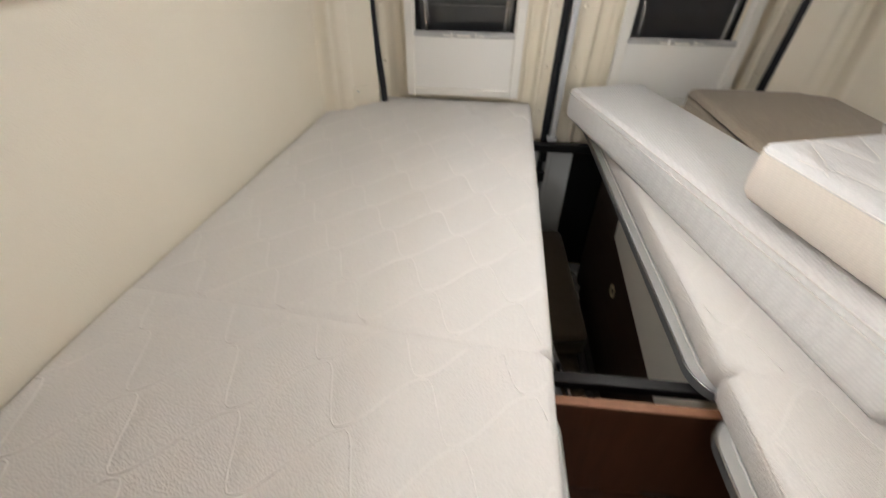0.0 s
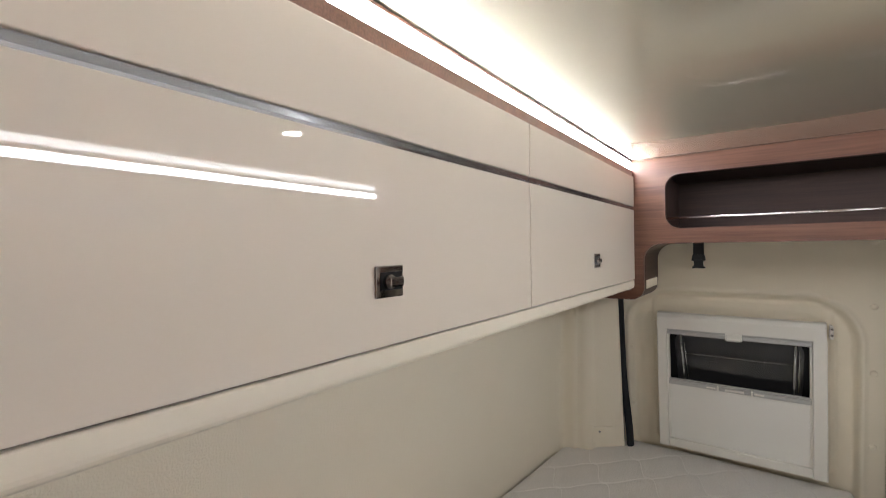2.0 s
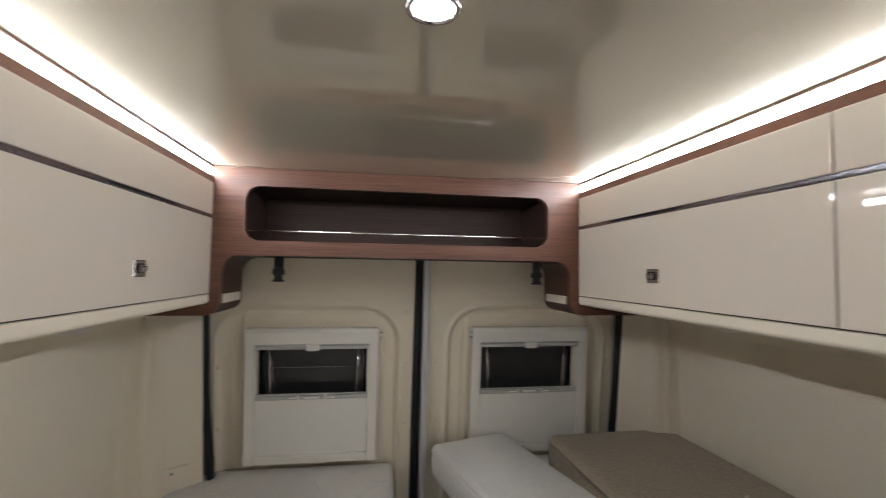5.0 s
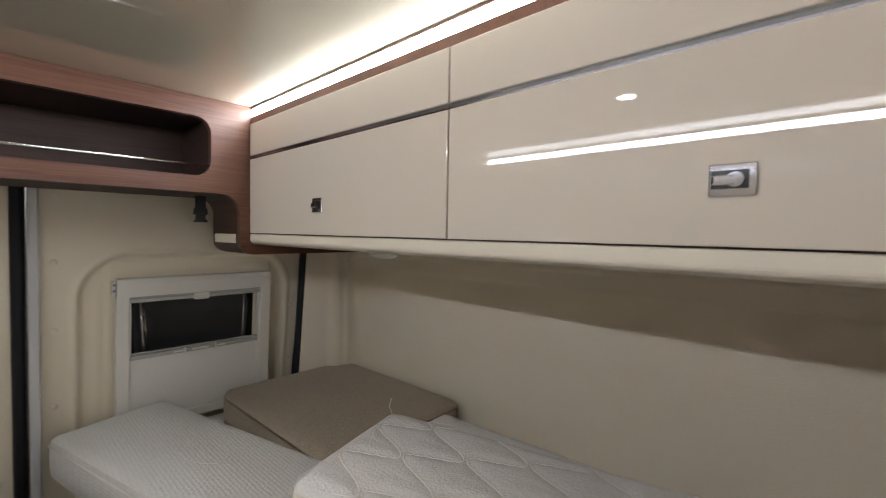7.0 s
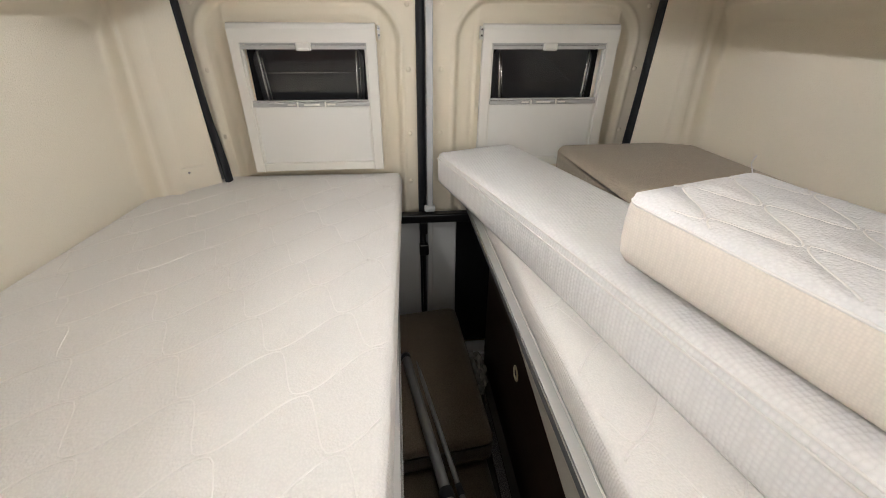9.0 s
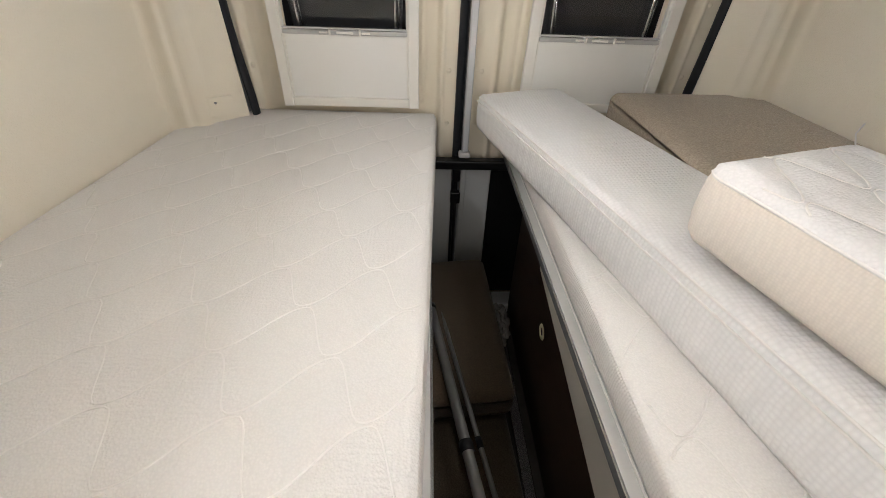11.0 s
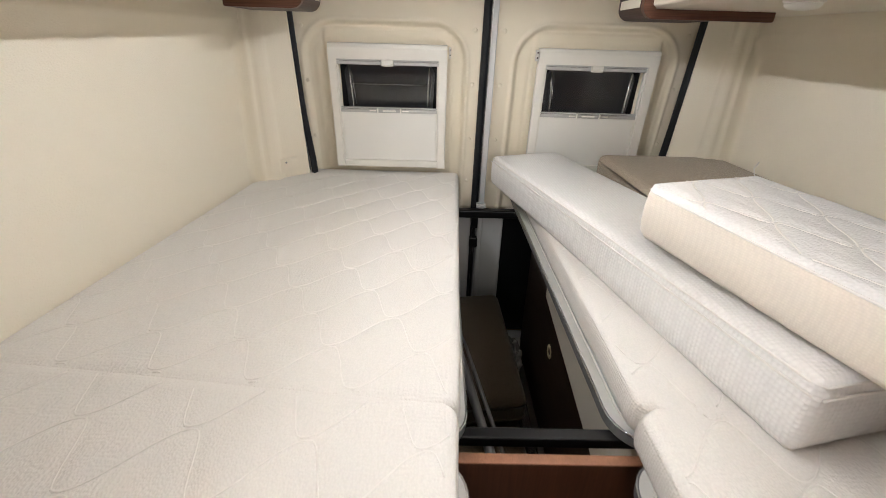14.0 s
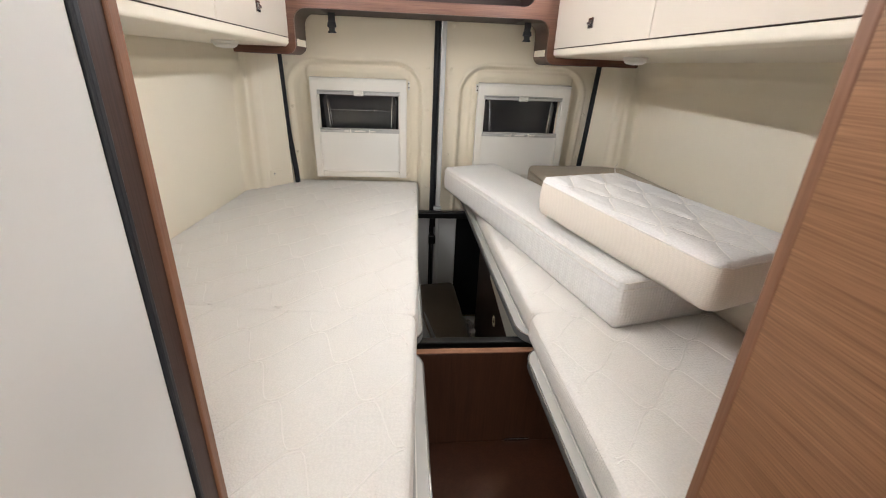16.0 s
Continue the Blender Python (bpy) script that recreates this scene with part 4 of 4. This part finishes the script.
def bed_base(sign, x_in, y0, y1, r0, r1, label):
    """A bed frame section: slab, grey edge rail with rounded corners towards the aisle, white cap."""
    b = thing("bed", (x_in - sign * 0.3, (y0 + y1) / 2, 0), label, "bed", "beds")
    wall = -0.86 if sign > 0 else 0.99
    pts = [(wall, y0, 0), (x_in, y0, r0), (x_in, y1, r1), (wall, y1, 0)]
    o = rounded(pts, 8)
    part("slab", prism(o, "xy", 0.794, 0.8165), RAILWHITE, b, "white bed board")
    # rail, flange and lips run along the aisle edge only
    s = sign
    off = rounded([(wall, y0 - 0.004, 0), (x_in + s * 0.006, y0 - 0.004, r0 + 0.005), (x_in + s * 0.006, y1 + 0.004, r1 + 0.005), (wall, y1 + 0.004, 0)], 10)
    line = [p for p in off if abs(p.x - wall) > 0.3]

    def run(name, profile, material, label):
        bm = bmesh.new()
        rows = []
        for k, p in enumerate(line):
            d = (line[min(k + 1, len(line) - 1)] - line[max(k - 1, 0)]).normalized()
            nrm = Vector((d.y, -d.x)) * s
            rows.append([bm.verts.new((p.x + nrm.x * u, p.y + nrm.y * u, z)) for u, z in profile])
        n = len(profile)
        for a, c in zip(rows, rows[1:]):
            for k in range(n):
                bm.faces.new((a[k], a[(k + 1) % n], c[(k + 1) % n], c[k]))
        bm.faces.new(rows[0]), bm.faces.new(rows[-1])
        part(name, bm, material, b, label)

    run("edge_rail", ((-0.004, 0.7945), (0.0015, 0.7945), (0.004, 0.798), (0.004, 0.8165), (-0.004, 0.8165)), RAILGREY, "dark grey metal edge rail")
    run("rail_lip", ((0.001, 0.8168), (0.0045, 0.8168), (0.0052, 0.8190), (0.0036, 0.8205), (0.001, 0.8200)), ALU, "bright metal lip of the rail")
    run("flange", ((-0.030, 0.8168), (0.0008, 0.8168), (0.0008, 0.8198), (-0.030, 0.8190)), FLANGE, "light grey flange under the mattress")
    run("inner_lip", ((-0.0215, 0.8195), (-0.0190, 0.8197), (-0.0190, 0.8228), (-0.0215, 0.8228)), RAILWHITE, "thin white inner lip")
    return b


bed_base(1, -0.075, SPLIT - 0.004, 0.05, 0.06, 0.01, "white bed frame with grey rail over the storage well")
bed_base(1, -0.080, Y_END, SPLIT - 0.042, 0.005, 0.06, "white bed frame foot section with rounded rail")
bed_base(-1, 0.196, SPLIT - 0.002, 0.05, 0.075, 0.01, "white bed frame with grey rail over the storage well")
bed_base(-1, 0.192, Y_END, SPLIT - 0.042, 0.005, 0.06, "white bed frame foot section with rounded rail")


def side_box(name, x0, x1, y0, y1, z1, label, extra=False):
    b = thing(name, ((x0 + x1) / 2, (y0 + y1) / 2, 0), label, "bed box")
    if extra:
        ring = [(-0.504 + 0.022 * math.cos(2 * math.pi * k / 24), 0.373 + 0.022 * math.sin(2 * math.pi * k / 24)) for k in range(24)]
        part("side_panel", prism([(y0, 0.0), (y1, 0.0), (y1, z1), (y0, z1)], "yz", x0, x0 + 0.016, [ring]), CARCASS, b, "dark brown board with a round hole")
        edge = rod((x0 + 0.002, -0.504, 0.373), (x0 + 0.030, -0.504, 0.373), 0.030, 24)
        part("hole_liner", edge, CARCASS, b)
        # added ring for the hole's lit raw edge, with the light in its pale colour
        gr = lathe([(0.0140, 0.0), (0.0155, 0.0030), (0.0245, 0.0032), (0.0280, 0.0005)], (0, 0, 0), 24)
        bmesh.ops.transform(gr, matrix=Matrix.Translation((x0 - 0.0005, -0.504, 0.373)) @ Matrix.Rotation(-math.pi / 2, 4, "Y"), verts=gr.verts[:])
        bmesh.ops.delete(gr, geom=[f for f in gr.faces if len(f.verts) > 4], context="FACES")
        part("hole_rim", gr, HOLE_RIM, b, "pale ring painted as the lit raw edge of the hole", True)
        part("upper_board", prism([(-1.27, 0.395), (-0.39, 0.545), (-0.36, 0.79), (-1.27, 0.79)], "yz", x0 - 0.012, x0 - 0.001), PELMET, b, "pale board along the top")
    else:
        part("side_panel", box(x1 - 0.016, x1, y0, y1, 0, z1), CARCASS, b, "dark brown board")
    part("front_panel", box(x0 + 0.017, x1 - 0.017, y0, y0 + 0.016, 0, z1), CARCASS, b)
    part("rear_panel", box(x0 + 0.017, x1 - 0.017, y1 - 0.016, y1, 0, z1), CARCASS, b)
    return b


side_box("bed_box", -0.84, -0.32, -1.27, -0.02, 0.792, "dark brown storage box that carries the bed")
side_box("bed_box", 0.305, 0.98, -1.27, -0.02, 0.792, "dark brown storage box with a round cable hole", True)

sb = thing("step_box", (0.06, -1.55, 0), "reddish brown wooden step box between the beds", "step")
part("riser_board", box(-0.30, 0.42, -1.318, -1.300, 0, 0.7995, 0.001), MAHOG, sb, "tall reddish brown board")
part("edge_band", box(-0.30, 0.42, -1.3185, -1.2995, 0.800, 0.803, 0.0006), OAKEDGE, sb, "orange brown top edge")
part("tread", box(-0.30, 0.42, -1.72, -1.319, 0.484, 0.502, 0.002), MAHOG, sb)
part("front_board", box(-0.30, 0.42, -1.735, -1.7205, 0.0, 0.500, 0.001), MAHOG, sb)
part("catch", box(0.165, 0.235, -1.324, -1.3185, 0.503, 0.511, 0.001), ALU, sb, "small metal catch")
for x0, x1 in ((-0.316, -0.3005), (0.4205, 0.436)):
    part("side_board", box(x0, x1, -1.83, -1.319, 0, 0.79), MAHOG, sb)

cb = thing("cross_bar", (0.06, -1.248, 0.774), "black steel cross bar between the bed frames", "bar", "cross bars")
part("tube", box(-0.314, 0.299, -1.261, -1.236, 0.7705, 0.7935, 0.003, 3), BLACK, cb)
cb2 = thing("cross_bar", (0.06, 0.0, 0.71), "black steel cross bar at the rear doors", "bar", "cross bars")
part("tube", box(-0.60, 0.72, -0.02, 0.02, 0.712, 0.748, 0.006, 3), BLACK, cb2)
part("bracket", box(0.02, 0.05, -0.012, 0.05, 0.66, 0.712, 0.004), BLACK, cb2)
for bar, x, y, z in ((cb, -0.3155, -1.248, 0.762), (cb, 0.3005, -1.248, 0.762), (cb2, -0.605, 0.0, 0.73), (cb2, 0.725, 0.0, 0.73)):
    part("end_plate", box(x - 0.004, x + 0.004, y - 0.028, y + 0.028, z - 0.03, z + 0.03, 0.002), RAILGREY, bar, "grey steel end plate")

# lower door faces in the storage well
part("lower_skin", box(-0.30, 0.022, 0.050, 0.066, 0.10, 0.70, 0.006), METALWHITE, door_l, "white painted steel")
part("lower_skin", box(0.060, 0.172, 0.046, 0.066, 0.10, 0.70, 0.006), METALWHITE, door_r, "white painted steel")
part("dark_panel", box(0.1725, 0.50, 0.046, 0.068, 0.07, 0.70, 0.006), BLACK, door_r, "black lower door pocket")
part("lock_rod", tube([(0.036, 0.03, 0.15), (0.036, 0.03, 0.70)], 0.006, 10), BLACK, door_l, "black door lock rod", True)
part("lock_block", box(0.018, 0.056, 0.015, 0.045, 0.55, 0.60, 0.005), BLACK, door_l, "black lock block")
part("striker", box(0.040, 0.082, -0.005, 0.030, 0.752, 0.772, 0.006, 3), METALWHITE, door_r, "white metal striker block")
structure("door_sill", box(-0.66, 0.79, -0.03, 0.065, 0.0, 0.055, 0.012), METALWHITE, "white painted door sill", "sill")
structure("floor_rail", box(0.235, 0.275, -1.25, -0.06, 0.001, 0.014, 0.004), ALU, "aluminium load rail on the storage floor", "rail")

cushion("brown upholstered cushion lying in the storage well", pose(-0.30, -0.74, 0.19, 6, -3, 4), 0.50, 0.60, 0.12, BROWNCUSH, 0.03)
cushion("brown upholstered cushion under another in the storage well", pose(-0.27, -1.10, 0.03, 0, 0, 3), 0.48, 0.80, 0.155, BROWNCUSH, 0.03)


def pole(p, q, r, label):
    t = thing("pole", q, label, "pole", "poles in the storage well")
    part("tube", tube([p, q], r, 14), POLEGREY, t, "", True)
    d = (Vector(q) - Vector(p)).normalized()
    part("end_cap", tube([Vector(q) - d * 0.001, Vector(q) + d * 0.02], r * 1.15, 14), BLACK, t, "black plastic cap", True)
    part("collar", tube([Vector(p).lerp(Vector(q), 0.30), Vector(p).lerp(Vector(q), 0.34)], r * 1.25, 14), RUBBER, t, "dark collar", True)


pole((0.075, -1.10, 0.330), (-0.055, -0.40, 0.372), 0.015, "grey metal pole lying on a cushion")
pole((0.115, -1.10, 0.325), (-0.03, -0.36, 0.366), 0.007, "slim grey metal pole beside a thicker one")


def plastic_bag(x, y, z):
    """A crumpled bag with a knotted neck."""
    b = thing("plastic_bag", (x, y, z), "crumpled clear plastic bag with dark fittings on the floor", "bag")
    bm = bmesh.new()
    bmesh.ops.create_icosphere(bm, subdivisions=4, radius=1.0)
    for v in bm.verts:
        n = noise.noise(v.co * 2.2) * 0.28 + noise.noise(v.co * 6.0) * 0.16
        v.co = Vector((v.co.x * 0.05, v.co.y * 0.10, v.co.z * 0.075)) * (1 + n) + Vector((x, y, z + 0.08))
    part("sack", bm, BAGPLASTIC, b)
    part("fitting", tube([(x - 0.045, y - 0.06, z + 0.12), (x - 0.03, y - 0.02, z + 0.15), (x - 0.03, y + 0.04, z + 0.12), (x - 0.05, y + 0.07, z + 0.07)], 0.010, 8), BLACK, b, "black hose in the bag", True)


plastic_bag(0.225, -0.20, 0.014)
cl = thing("cover_plate", (-0.75, -0.07, 0.94), "small cream cover plate on the corner lining", "plate")
p0, nrm0 = wall_plan(0.125)
ang = math.degrees(math.atan2(0.139, 0.197))
pm = pose(p0.x + nrm0.x * 0.043, p0.y + nrm0.y * 0.043 + 0.016, 0.958, 0, 0, ang)
pb = prism(rounded([(-0.055, -0.035, 0.006), (0.055, -0.035, 0.006), (0.055, 0.020, 0.006), (-0.055, 0.020, 0.006)], 4), "xz", -0.0025, 0.004)
bmesh.ops.transform(pb, matrix=pm, verts=pb.verts[:])
part("plate", pb, CREAM, cl)
sc = rod((0, -0.0035, 0.004), (0, -0.001, 0.004), 0.004, 10)
bmesh.ops.transform(sc, matrix=pm, verts=sc.verts[:])
part("screw", sc, ALU, cl)
